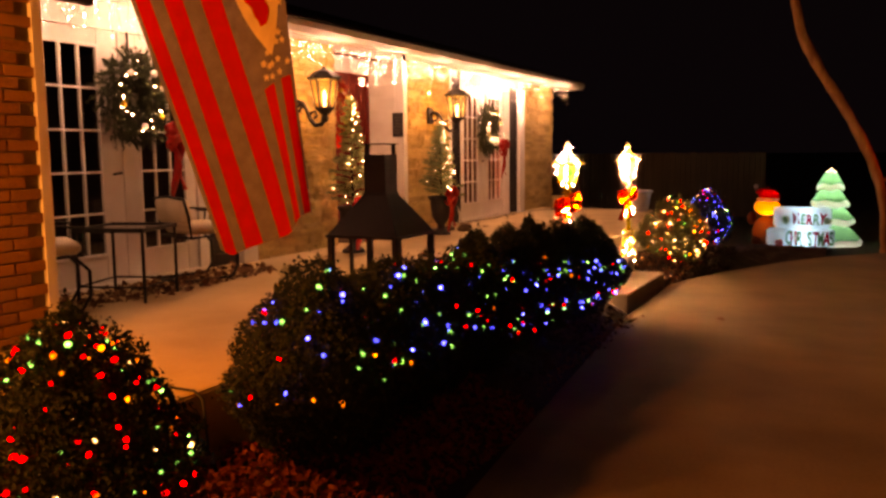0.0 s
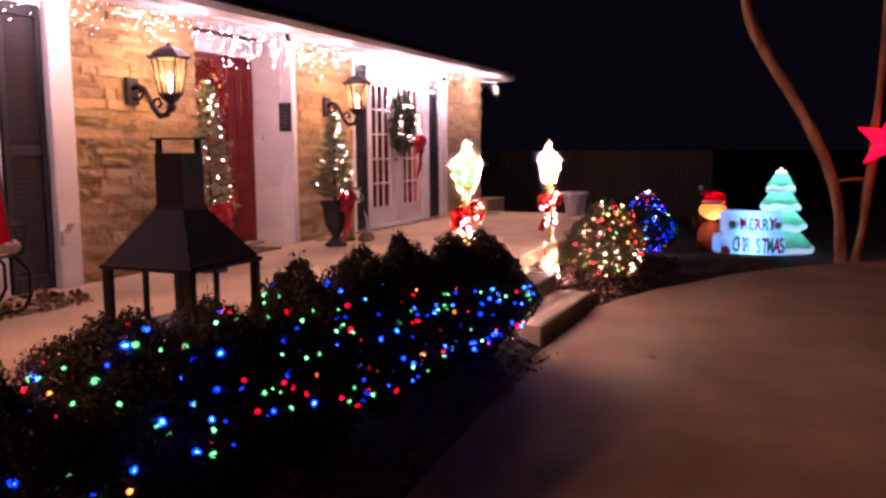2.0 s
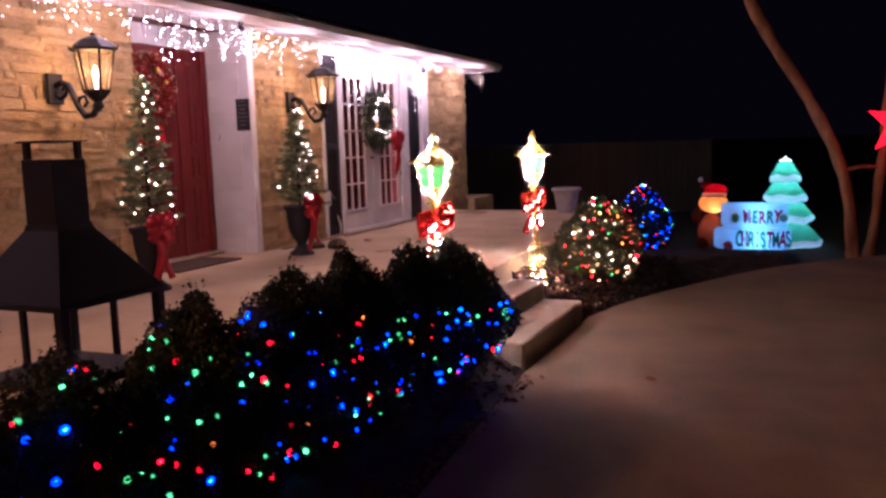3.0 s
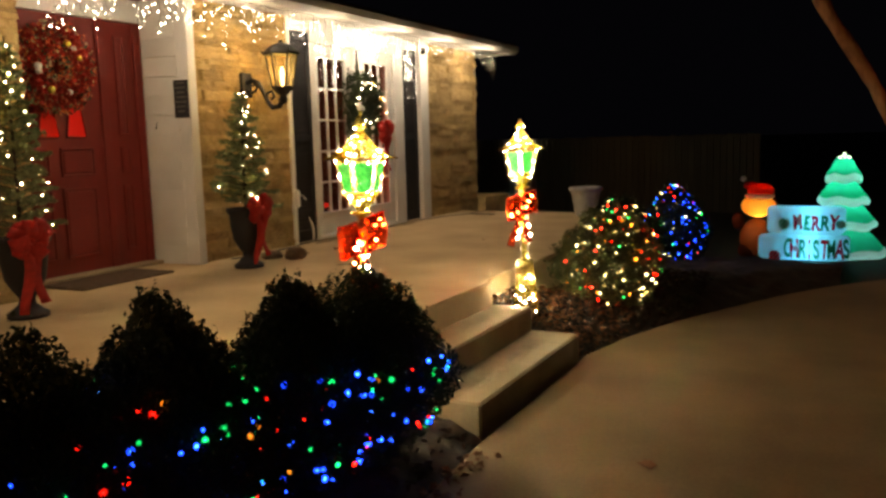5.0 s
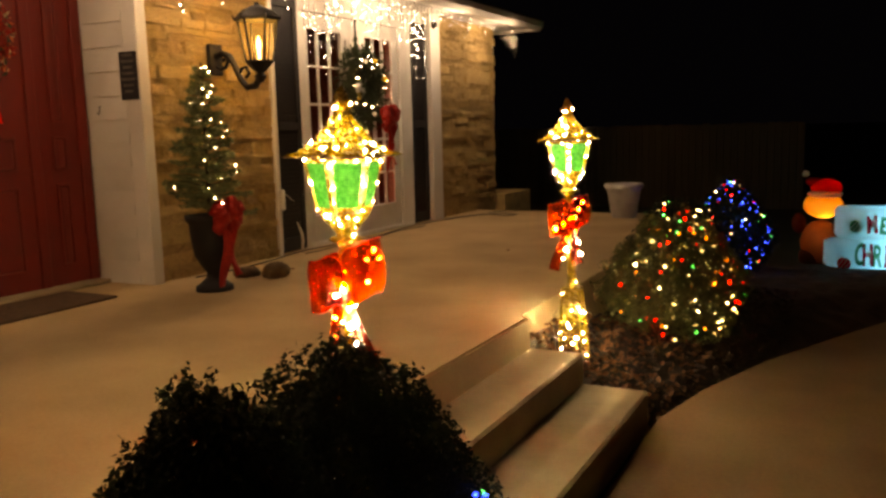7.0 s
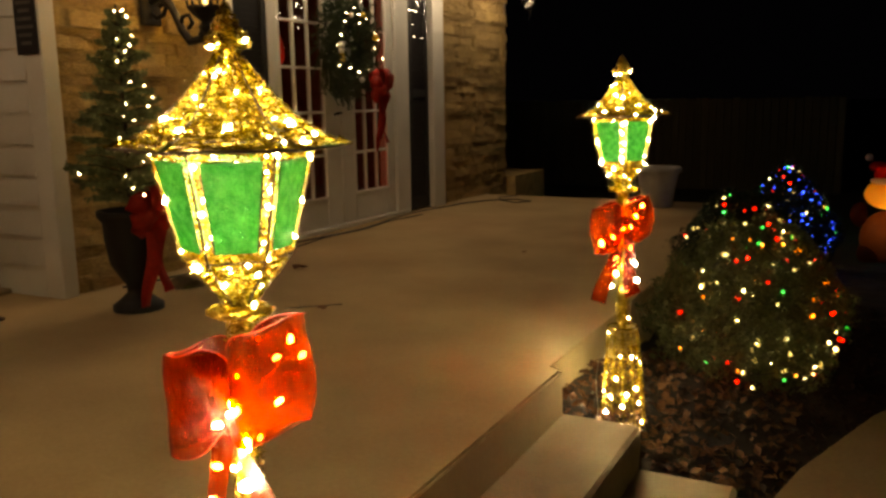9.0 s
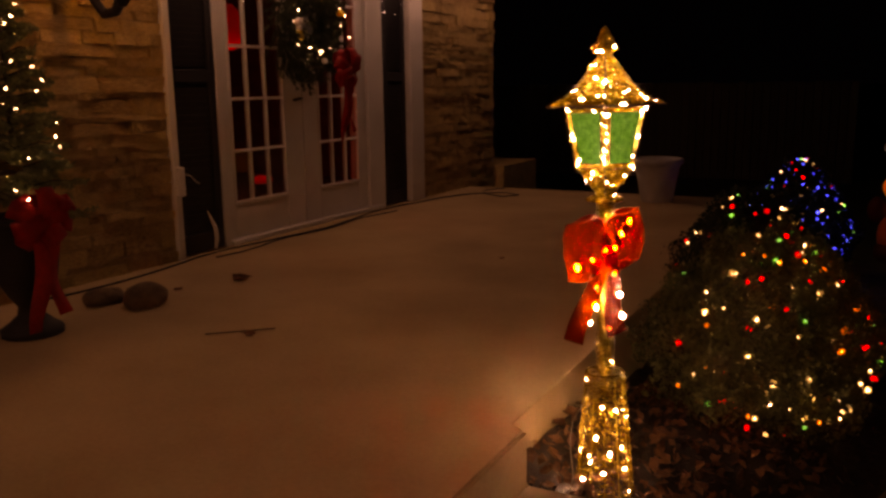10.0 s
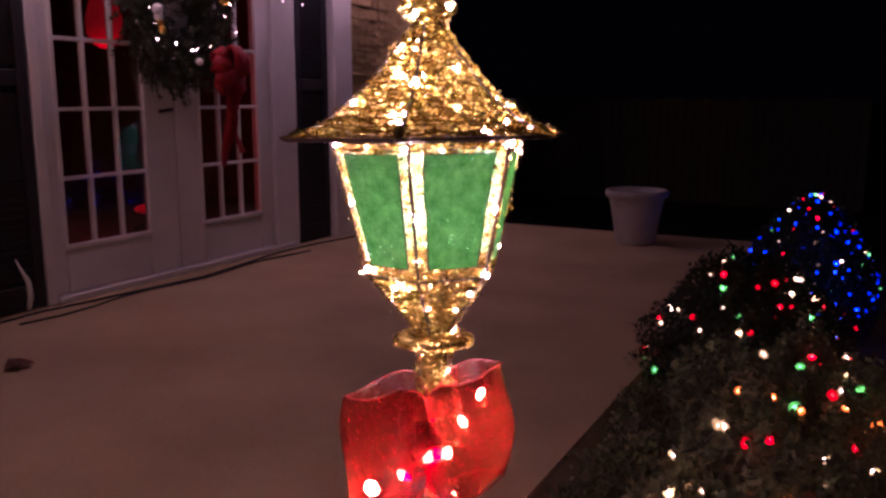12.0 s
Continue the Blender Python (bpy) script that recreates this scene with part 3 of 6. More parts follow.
def shrub_twigs(seed, wide, tall):
    r = random.Random(seed)
    bm = bmesh.new()
    for k in range(14):
        a, lean = r.uniform(0, 6.28), r.uniform(0.2, 0.85)
        pts = [Vector((0.03 * math.cos(a), 0.03 * math.sin(a), -0.06))]
        for s in (0.35, 0.7, 0.97):
            pts.append(Vector((wide * lean * s * math.cos(a + 0.2 * s), wide * lean * s * math.sin(a + 0.2 * s), tall * s * (1.0 - 0.35 * lean))))
        tube(bm, pts, 0.01, 5, [0.014, 0.010, 0.006, 0.002])
    return mesh_of("twigs", bm, BARK)


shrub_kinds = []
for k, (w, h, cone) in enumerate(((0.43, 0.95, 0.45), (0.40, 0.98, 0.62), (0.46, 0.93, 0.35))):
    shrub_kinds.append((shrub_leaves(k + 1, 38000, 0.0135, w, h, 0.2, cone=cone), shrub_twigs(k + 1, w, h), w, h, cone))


def shrub(x, y, z, kind, scale=1.0, turn=0.0, label="rounded dark boxwood shrub in the porch bed", tall=1.0):
    leaves, twigs, w, h, cone = shrub_kinds[kind]
    s = thing("shrub", pose(x, y, z, 0, 0, turn), label, "shrub", "boxwood shrubs")
    put("stem", twigs, s, Matrix.Diagonal((scale, scale, scale * tall, 1)))
    put("foliage", leaves, s, Matrix.Diagonal((scale, scale, scale * tall, 1)))
    return s


SHRUBS = [(-2.36, 1.90, 0, 0.98, 1.04), (-2.33, 3.30, 0, 1.05, 0.97), (-2.40, 4.05, 2, 0.95, 1.02), (-2.41, 4.62, 0, 0.90, 1.0), (-2.36, 5.20, 1, 0.95, 1.02), (-2.43, 5.98, 0, 0.92, 1.05), (-2.42, 6.52, 1, 0.92, 1.05),
          (-2.38, 7.22, 1, 0.94, 0.97), (-2.36, 7.74, 0, 0.98, 0.92)]
for k, (x, y, kind, s, t) in enumerate(SHRUBS):
    shrub(x, y, BED - 0.02, kind, s, 67 * k, tall=t)
# olive foliage, its colour lightened for the lamp post's light on it
OLIVE = surface("lit_olive_conifer_leaf", (0.045, 0.052, 0.016), (0.17, 0.18, 0.065), 14, 0.55, bump=0.0, through_light=0.25)
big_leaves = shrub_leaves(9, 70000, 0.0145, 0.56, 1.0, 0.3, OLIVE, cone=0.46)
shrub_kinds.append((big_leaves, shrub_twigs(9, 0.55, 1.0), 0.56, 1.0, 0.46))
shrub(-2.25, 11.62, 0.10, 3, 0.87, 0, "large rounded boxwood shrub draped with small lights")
shrub(-2.50, 12.9, 0.10, 2, 0.93, 40, "rounded dark boxwood shrub with small lights")
shrub(-2.46, 15.5, -0.08, 1, 1.15, 0, "small conical shrub draped with blue lights", tall=0.92)

# ---- light strings ----
GLOWS = {
    "warm": glow("warm_white_bulb", (1.0, 0.89, 0.62), 1500, 0.8),
    "cool": glow("icicle_bulb", (1.0, 0.80, 0.62), 95, 0.8),
    "cool_far": glow("far_icicle_bulb", (1.0, 0.80, 0.62), 95, 0.8, True),
    "red": glow("red_bulb", (1.0, 0.03, 0.02), 14, 0.8),
    "green": glow("green_bulb", (0.02, 1.0, 0.25), 11, 0.8),
    "blue": glow("blue_bulb", (0.05, 0.25, 1.0), 20, 0.8),
    "amber": glow("amber_bulb", (1.0, 0.36, 0.04), 16, 0.8),
    "white": glow("pale_bulb", (1.0, 0.84, 0.44), 70, 0.8),
    "fir": glow("fir_light_bulb", (1.0, 0.76, 0.44), 170, 0.8),
}


def cap(name, colour, strength):
    """A half-clear glowing shell round a bulb, standing in for its halo."""
    m = glow(name, colour, strength, 0.7)
    n, l = m.node_tree.nodes, m.node_tree.links
    t, mix = n.new("ShaderNodeBsdfTransparent"), n.new("ShaderNodeMixShader")
    mix.inputs[0].default_value = 0.45
    l.new(n["Principled BSDF"].outputs[0], mix.inputs[1])
    l.new(t.outputs[0], mix.inputs[2])
    l.new(mix.outputs[0], n["Material Output"].inputs["Surface"])
    return m


HALOS = {
    "red": cap("red_bulb_halo", (1.0, 0.010, 0.006), 4.2),
    "green": cap("green_bulb_halo", (0.008, 0.8, 0.16), 2.2),
    "blue": cap("blue_bulb_halo", (0.004, 0.05, 1.0), 8.0),
    "amber": cap("amber_bulb_halo", (1.0, 0.26, 0.015), 2.6),
    "white": cap("pale_bulb_halo", (1.0, 0.72, 0.26), 2.6),
}
# the strings past the steps burn brighter
for c, colour, core, halo in (("red", (1.0, 0.05, 0.03), 60, 9.0), ("green", (0.10, 1.0, 0.35), 40, 5.0), ("blue", (0.05, 0.24, 1.0), 45, 16.0), ("amber", (1.0, 0.50, 0.10), 50, 5.0), ("white", (1.0, 0.86, 0.50), 220, 5.0)):
    GLOWS["bright_" + c] = glow("bright_" + c + "_bulb", colour, core, 0.8)
    HALOS["bright_" + c] = cap("bright_" + c + "_bulb_halo", tuple(v ** 2.2 for v in colour), halo)
WIRE = surface("green_wire", (0.008, 0.014, 0.008), (0.02, 0.03, 0.02), 20, 0.6, bump=0.0)
ICICLE_WIRE = surface("icicle_wire", (0.012, 0.014, 0.010), (0.03, 0.032, 0.025), 20, 0.6, bump=0.0)
CLEAR_WIRE = surface("clear_wire", (0.14, 0.125, 0.10), (0.26, 0.24, 0.20), 20, 0.4, bump=0.0)


def bulb_mesh(colour, r=0.0019, long=0.0032):
    bm = bmesh.new()
    lathe(bm, [(r * 0.5, -long), (r, -long * 0.3), (r * 0.95, long * 0.3), (r * 0.35, long)], 7)
    if colour not in HALOS:
        return mesh_of("bulb", bm, GLOWS[colour], True)
    inner = len(bm.faces)
    # outer shell that carries the painted halo
    lathe(bm, [(0.0018, -0.0066), (0.0047, -0.0042), (0.0057, 0.0), (0.0046, 0.0042), (0.0014, 0.0072)], 8)
    bm.faces.ensure_lookup_table()
    for f in bm.faces[inner:]:
        f.material_index = 1
    return mesh_of("bulb", bm, [GLOWS[colour], HALOS[colour]], True)


BULBS = {c: bulb_mesh(c) for c in GLOWS}
FIR_BULB = bulb_mesh("fir", 0.0030, 0.006)
ICICLE_BULB = bulb_mesh("cool", 0.0025, 0.006)
POST_BULB = bulb_mesh("warm", 0.0027, 0.0042)


def scatter_turn(r):
    return Euler((r.uniform(0, 6.28), r.uniform(0, 6.28), 0)).to_matrix().to_4x4()


def string_on_shrub(x, y, z, w, h, cone, colours, count, seed, low=0.15, high=0.75, arc=(0, 6.28), label="string of small coloured lights draped over a shrub", wire=True, jut=0.945, bulb=1.0):
    """A spiral string over a shrub, with its wire and separate bulbs."""
    r = random.Random(seed)
    s = thing("string_lights", pose(x, y, z), label, "light string", "shrub lights")
    pts = []
    turns = max(2, round(count / 13))
    for k in range(count):
        f = k / max(1, count - 1)
        hh = low + (high - low) * f + r.uniform(-0.07, 0.07)
        span = arc[1] - arc[0]
        saw = (f * turns) % 2
        a = arc[0] + span * (saw if saw < 1 else 2 - saw) + r.uniform(-0.16, 0.16) if span < 6 else f * turns * 6.28 + r.uniform(-0.15, 0.15)
        hh = min(0.985, max(0.04, hh))
        ring = math.sqrt(max(0.02, 1 - (2 * hh - 1) ** 2)) * jut
        pinch = min(1, max(0.12, 1 - cone * max(0, hh - 0.45) * 1.6))
        p = Vector((math.cos(a) * w * ring * pinch, math.sin(a) * w * ring * pinch, hh * h))
        pts.append(p)
        put("bulb", BULBS[colours[r.randrange(len(colours))]], s, Matrix.Translation(p) @ scatter_turn(r) @ Matrix.Scale(bulb * r.choice((0.6, 0.7, 0.8, 0.95, 1.1)), 4))
    if wire:
        path = []
        for a, b in zip(pts, pts[1:]):
            path += [a, a.lerp(b, 0.5) * 0.985 - Vector((0, 0, 0.012))]
        part("wire", tube(bmesh.new(), path + [pts[-1]], 0.0022, 4), WIRE, s)
    return s


MULTI = ("blue", "blue", "blue", "blue", "blue", "red", "red", "green", "green", "green", "amber")
BANDS = ((36, 0.36, 0.97), (34, 0.40, 0.97), (40, 0.36, 0.97), (50, 0.25, 0.85), (54, 0.14, 0.78), (56, 0.12, 0.72), (58, 0.08, 0.64), (58, 0.08, 0.62))
for k, (x, y, kind, s, t) in enumerate(SHRUBS):
    _, _, w, h, cone = shrub_kinds[kind]
    if k == 0:
        string_on_shrub(x, y, BED - 0.02, w * s, h * s * t, cone, ("red", "red", "red", "green", "white", "amber", "white", "red", "green"), 250, 20, 0.1, 0.97, bulb=1.7, label="string of red, green and white lights draped over a shrub")
    else:
        string_on_shrub(x, y, BED - 0.02, w * s, h * s * t, cone, MULTI, BANDS[k - 1][0], 20 + k, BANDS[k - 1][1], BANDS[k - 1][2], (-2.6, 0.7), label="string of blue, red, green and amber lights on a boxwood shrub", bulb=2.1)
string_on_shrub(-2.25, 11.62, 0.10, 0.487, 0.87, 0.46, ("bright_white", "bright_amber", "bright_white", "bright_red", "bright_white", "bright_green", "bright_red"), 130, 41, 0.10, 0.97, (-2.3, 1.5), "string of white, red and green lights over a large shrub", bulb=2.2)
string_on_shrub(-2.50, 12.9, 0.10, 0.428, 0.865, 0.35, ("bright_white", "bright_red", "bright_white", "bright_green"), 75, 42, 0.2, 0.97, (-3.3, 1.4), "string of white and red lights on a shrub", bulb=2.2)
string_on_shrub(-2.46, 15.5, -0.08, 0.47, 1.04, 0.62, ("bright_blue", "bright_blue", "bright_blue", "bright_blue", "bright_red", "bright_green", "bright_white", "bright_blue"), 230, 43, 0.05, 0.985, label="string of mostly blue lights round a conical shrub", bulb=1.7)

# the sum of the small bulbs in the conical shrub
lamp("cone_string_glow", (-2.40, 15.40, 0.50), 10.0, (0.03, 0.14, 1.0), 0.10)

# icicle lights along the eave
ice = thing("icicle_lights", pose(0, 0, 0), "warm white icicle lights hanging under the eave", "light string")
r = random.Random(12)
bm, far_bulbs = bmesh.new(), bmesh.new()
line, placed = [], 0
y = 3.7
while y < 16.5:
    x = -5.34 + r.uniform(-0.03, 0.03)
    line.append((x, y, 2.89 + r.uniform(-0.006, 0.006)))
    deep = r.choice((0.08, 0.14, 0.20, 0.27, 0.16))
    if 11.75 < y < 12.25 or 13.58 < y < 13.95:
        deep += r.choice((0.25, 0.45, 0.62))
    elif 12.25 <= y <= 13.58:
        deep += r.choice((0.0, 0.06, 0.16, 0.36, 0.1))
    elif 8.55 < y < 10.35:
        deep += r.choice((0.0, 0.06, 0.14))
    elif 13.95 <= y < 15.9:
        deep *= 0.55
    elif y > 16.05:
        deep += r.choice((0.0, 0.06, 0.12))
    z = 2.89
    path = [(x, y, z)]
    while z > 2.89 - deep:
        z -= r.uniform(0.035, 0.065)
        p = Vector((x + r.uniform(-0.012, 0.012), y + r.uniform(-0.018, 0.018), z))
        path.append(p)
        twig = Vector((r.uniform(-0.02, 0.02), r.choice((-1, 1)) * r.uniform(0.012, 0.035), r.uniform(-0.03, 0.008)))
        tube(bm, [p, p + twig], 0.0012, 3)
        spot = Matrix.Translation(p + twig * 1.1) @ scatter_turn(r)
        if r.random() < (0.5 if y > 15.0 else 0.2 if 13.5 < y < 14.0 else 0.0):
            continue
        if 7.4 < y < 14.8 and placed < 300 and r.random() < 0.62:
            put("bulb", ICICLE_BULB, ice, spot)
            placed += 1
        else:
            bmesh.ops.create_icosphere(far_bulbs, subdivisions=1, radius=0.0023, matrix=spot @ Matrix.Diagonal((1, 1, 1.9, 1)))
    tube(bm, path, 0.0016, 3)
    y += r.uniform(0.055, 0.095)
tube(bm, line, 0.0025, 4)
part("wire", bm, ICICLE_WIRE, ice)
part("bulb_rest", far_bulbs, GLOWS["cool_far"], ice)["kind"] = "stuff"

# ---- gold wire lamp posts ----
# fleck tones spread wide to paint in the tinsel's glints
GOLD = surface("gold_tinsel", (0.27, 0.17, 0.01), (1.0, 0.77, 0.17), 40, 0.20, metal=1.0, bump=0.3, through_light=0.36, island=0.9)
FRAME_WIRE = surface("brown_frame_wire", (0.04, 0.022, 0.012), (0.10, 0.06, 0.03), 20, 0.5, bump=0.0)
GREEN_FILM = surface("green_film", (0.05, 0.38, 0.13), (0.32, 0.80, 0.40), 55, 0.14, bump=1.0, fine=260, through_light=0.5)
RED_FILM = sheer("sheer_red_ribbon", (0.06, 0.004, 0.001), (0.12, 0.010, 0.001), (1.0, 0.10, 0.03), 0.34)


HEM = surface("ribbon_hem", (0.25, 0.012, 0.006), (0.55, 0.04, 0.015), 60, 0.5, bump=0.0)


def hex_at(a, r, turn):
    k = (a - turn) % (math.pi / 3)
    return r * math.cos(math.pi / 6) / math.cos(k - math.pi / 6)


ROOF_PROFILE = [(1.418, 0.020), (1.388, 0.044), (1.348, 0.077), (1.315, 0.110), (1.284, 0.155), (1.265, 0.202)]
BODY_PROFILE = [(1.262, 0.139), (1.075, 0.095)]
BOWL_PROFILE = [(1.075, 0.095), (1.040, 0.068), (1.010, 0.042), (0.988, 0.028)]
BASE_PROFILE = [(0.410, 0.062), (0.0, 0.094)]


def on_profile(profile, f):
    zs, rs = [p[0] for p in profile], [p[1] for p in profile]
    z = zs[0] + (zs[-1] - zs[0]) * f
    return z, float(np.interp(-z, [-q for q in zs], rs))


def tinsel(name, profile, turns, flecks, turn, seed, hexed, parent, only=None, jitter=0.004):
    """Gold strands wound round a wire form, with loose flecks."""
    r = random.Random(seed)
    bm = bmesh.new()
    path = []
    steps_ = turns * 24
    for k in range(steps_):
        z, rad = on_profile(profile, k / (steps_ - 1))
        a = k * 2 * math.pi / 24
        q = (hex_at(a, rad, turn) if hexed else rad) + r.uniform(-jitter, jitter * 0.5)
        path.append(Vector((q * math.cos(a), q * math.sin(a), z + r.uniform(-jitter, jitter))))
    if only:
        run = []
        for p in path + [None]:
            if p is not None and only(p):
                run.append(p)
            else:
                if len(run) > 2:
                    tube(bm, run, 0.0011, 3)
                run = []
    else:
        tube(bm, path, 0.0011, 3)
    part(name, bm, GOLD, parent)["kind"] = "stuff"
    g = np.random.default_rng(seed)
    spots, out = [], []
    while len(spots) < flecks:
        z, rad = on_profile(profile, g.random())
        a = g.random() * 6.283
        q = (hex_at(a, rad, turn) if hexed else rad) + g.uniform(-0.005, 0.004)
        p = Vector((q * math.cos(a), q * math.sin(a), z))
        if only is None or only(p):
            spots.append(p)
            out.append((math.cos(a), math.sin(a), 0.4))
    put("tinsel", flakes("tinsel", np.array(spots), np.array(out), 0.0036, g, GOLD, 0.9, 2.6), parent)["kind"] = "stuff"


def bow(parent, at, material, tails, right):
    """Two wide sheer loops to the sides of a knot, the second lifted, with hanging tails; front towards -y."""
    for side, reach, tall, mid in ((-1, 0.118, 0.195, -0.034), (1, *right)):
        bm = bmesh.new()
        rows_ = []
        for k in range(25):
            f = k / 24
            a = 2 * math.pi * f
            grow = min(1.0, 0.36 + 1.0 * math.sin(math.pi * f) ** 0.7)
            px, py = side * reach * 0.5 * (1 - math.cos(a)), -0.030 - 0.055 * math.sin(a) * (1.0 if f < 0.5 else 0.75)
            c = Vector((px, py, mid * (1 - math.cos(a)) / 2 + 0.004 * math.sin(3 * a)))
            row = []
            for q in range(7):
                v = q / 6 - 0.5
                puffed = 0.010 * math.cos(math.pi * v) * math.sin(math.pi * f) + 0.006 * math.sin(15 * f + 5 * v + side) * math.sin(math.pi * f)
                row.append(bm.verts.new(c + Vector((side * puffed, -puffed * math.sin(a), v * tall * grow - 0.12 * abs(px) * v))))
            rows_.append(row)
        for a_, b_ in zip(rows_, rows_[1:]):
            for q in range(6):
                bm.faces.new((a_[q], b_[q], b_[q + 1], a_[q + 1]))
        loop = part("loop", bm, material, parent, "sheer red ribbon loop with lights in it", at=at, smooth=True)
        for q in (0, 6):
            hem = tube(bmesh.new(), [row_at for row_at in loop_edge(side, reach, tall, mid, q)], 0.0014, 4)
            part("hem", hem, HEM, loop)
    bm = bmesh.new()
    bmesh.ops.create_icosphere(bm, subdivisions=3, radius=1)
    for v in bm.verts:
        v.co = Vector((v.co.x * 0.026, v.co.y * 0.022 - 0.055, v.co.z * 0.034)) * (1 + 0.10 * math.sin(14 * v.co.x + 9 * v.co.z))
    part("knot", bm, material, parent, at=at, smooth=True)
    for side, out, drop in tails:
        bm = bmesh.new()
        path = []
        for k in range(13):
            f = k / 12
            path.append((side * (0.012 + out * f ** 1.25) + 0.008 * math.sin(6 * f), -0.058 - 0.014 * math.sin(5 * f + side), -0.02 - drop * f))
        ribbon(bm, path, 0.062, lambda f: Vector((0.55 + 0.45 * f, -0.55 * math.sin(4 * f + side), 0.30 * side)))
        part("tail", bm, material, parent, at=at, smooth=True)


def loop_edge(side, reach, tall, mid, q):
    """The upper or lower rim of a bow's loop."""
    for k in range(25):
        f = k / 24
        a = 2 * math.pi * f
        grow = min(1.0, 0.36 + 1.0 * math.sin(math.pi * f) ** 0.7)
        px, py = side * reach * 0.5 * (1 - math.cos(a)), -0.030 - 0.055 * math.sin(a) * (1.0 if f < 0.5 else 0.75)
        v = q / 6 - 0.5
        yield (px, py, mid * (1 - math.cos(a)) / 2 + 0.004 * math.sin(3 * a) + v * tall * grow - 0.12 * abs(px) * v)


def puff_bow(parent, at, size, material, tails, seed=1):
    """A full bow of many small loops round a knot, with two long tails; front towards -y."""
    r = random.Random(seed)
    for k, ang in enumerate((-15, 25, 62, 118, 155, 195, 235, 305, 90)):
        bm = bmesh.new()
        reach = size * r.uniform(0.42, 0.54)
        lift = size * (0.10 + 0.10 * (k % 3))
        ca, sa = math.cos(math.radians(ang)), math.sin(math.radians(ang))
        path = []
        for q in range(11):
            w = 2 * math.pi * q / 10
            d = reach * 0.5 * (1 - math.cos(w))
            path.append((d * ca, -lift - size * 0.13 * math.sin(w), d * sa))
        ribbon(bm, path, size * 0.26, Vector((-sa, 0.15, ca)))
        part("loop", thick(bm), material, parent, "red velvet ribbon loop", at=at, smooth=True)
    bm = bmesh.new()
    bmesh.ops.create_icosphere(bm, subdivisions=2, radius=size * 0.13, matrix=pose(0, -size * 0.25, 0))
    part("knot", bm, material, parent, at=at, smooth=True)
    for side in (-1, 1):
        bm = bmesh.new()
        path = []
        for q in range(10):
            f = q / 9
            path.append((side * size * (0.04 + 0.16 * f ** 1.2) + 0.012 * math.sin(6 * f + side), -size * (0.18 + 0.05 * math.sin(6 * f + side)), -size * 0.08 - tails * f * (1 if side < 0 else 0.86)))
        ribbon(bm, path, size * 0.24, lambda f: Vector((0.95, -0.5 * math.sin(5 * f + side), 0.1 * side)))
        part("tail", thick(bm), material, parent, at=at, smooth=True)


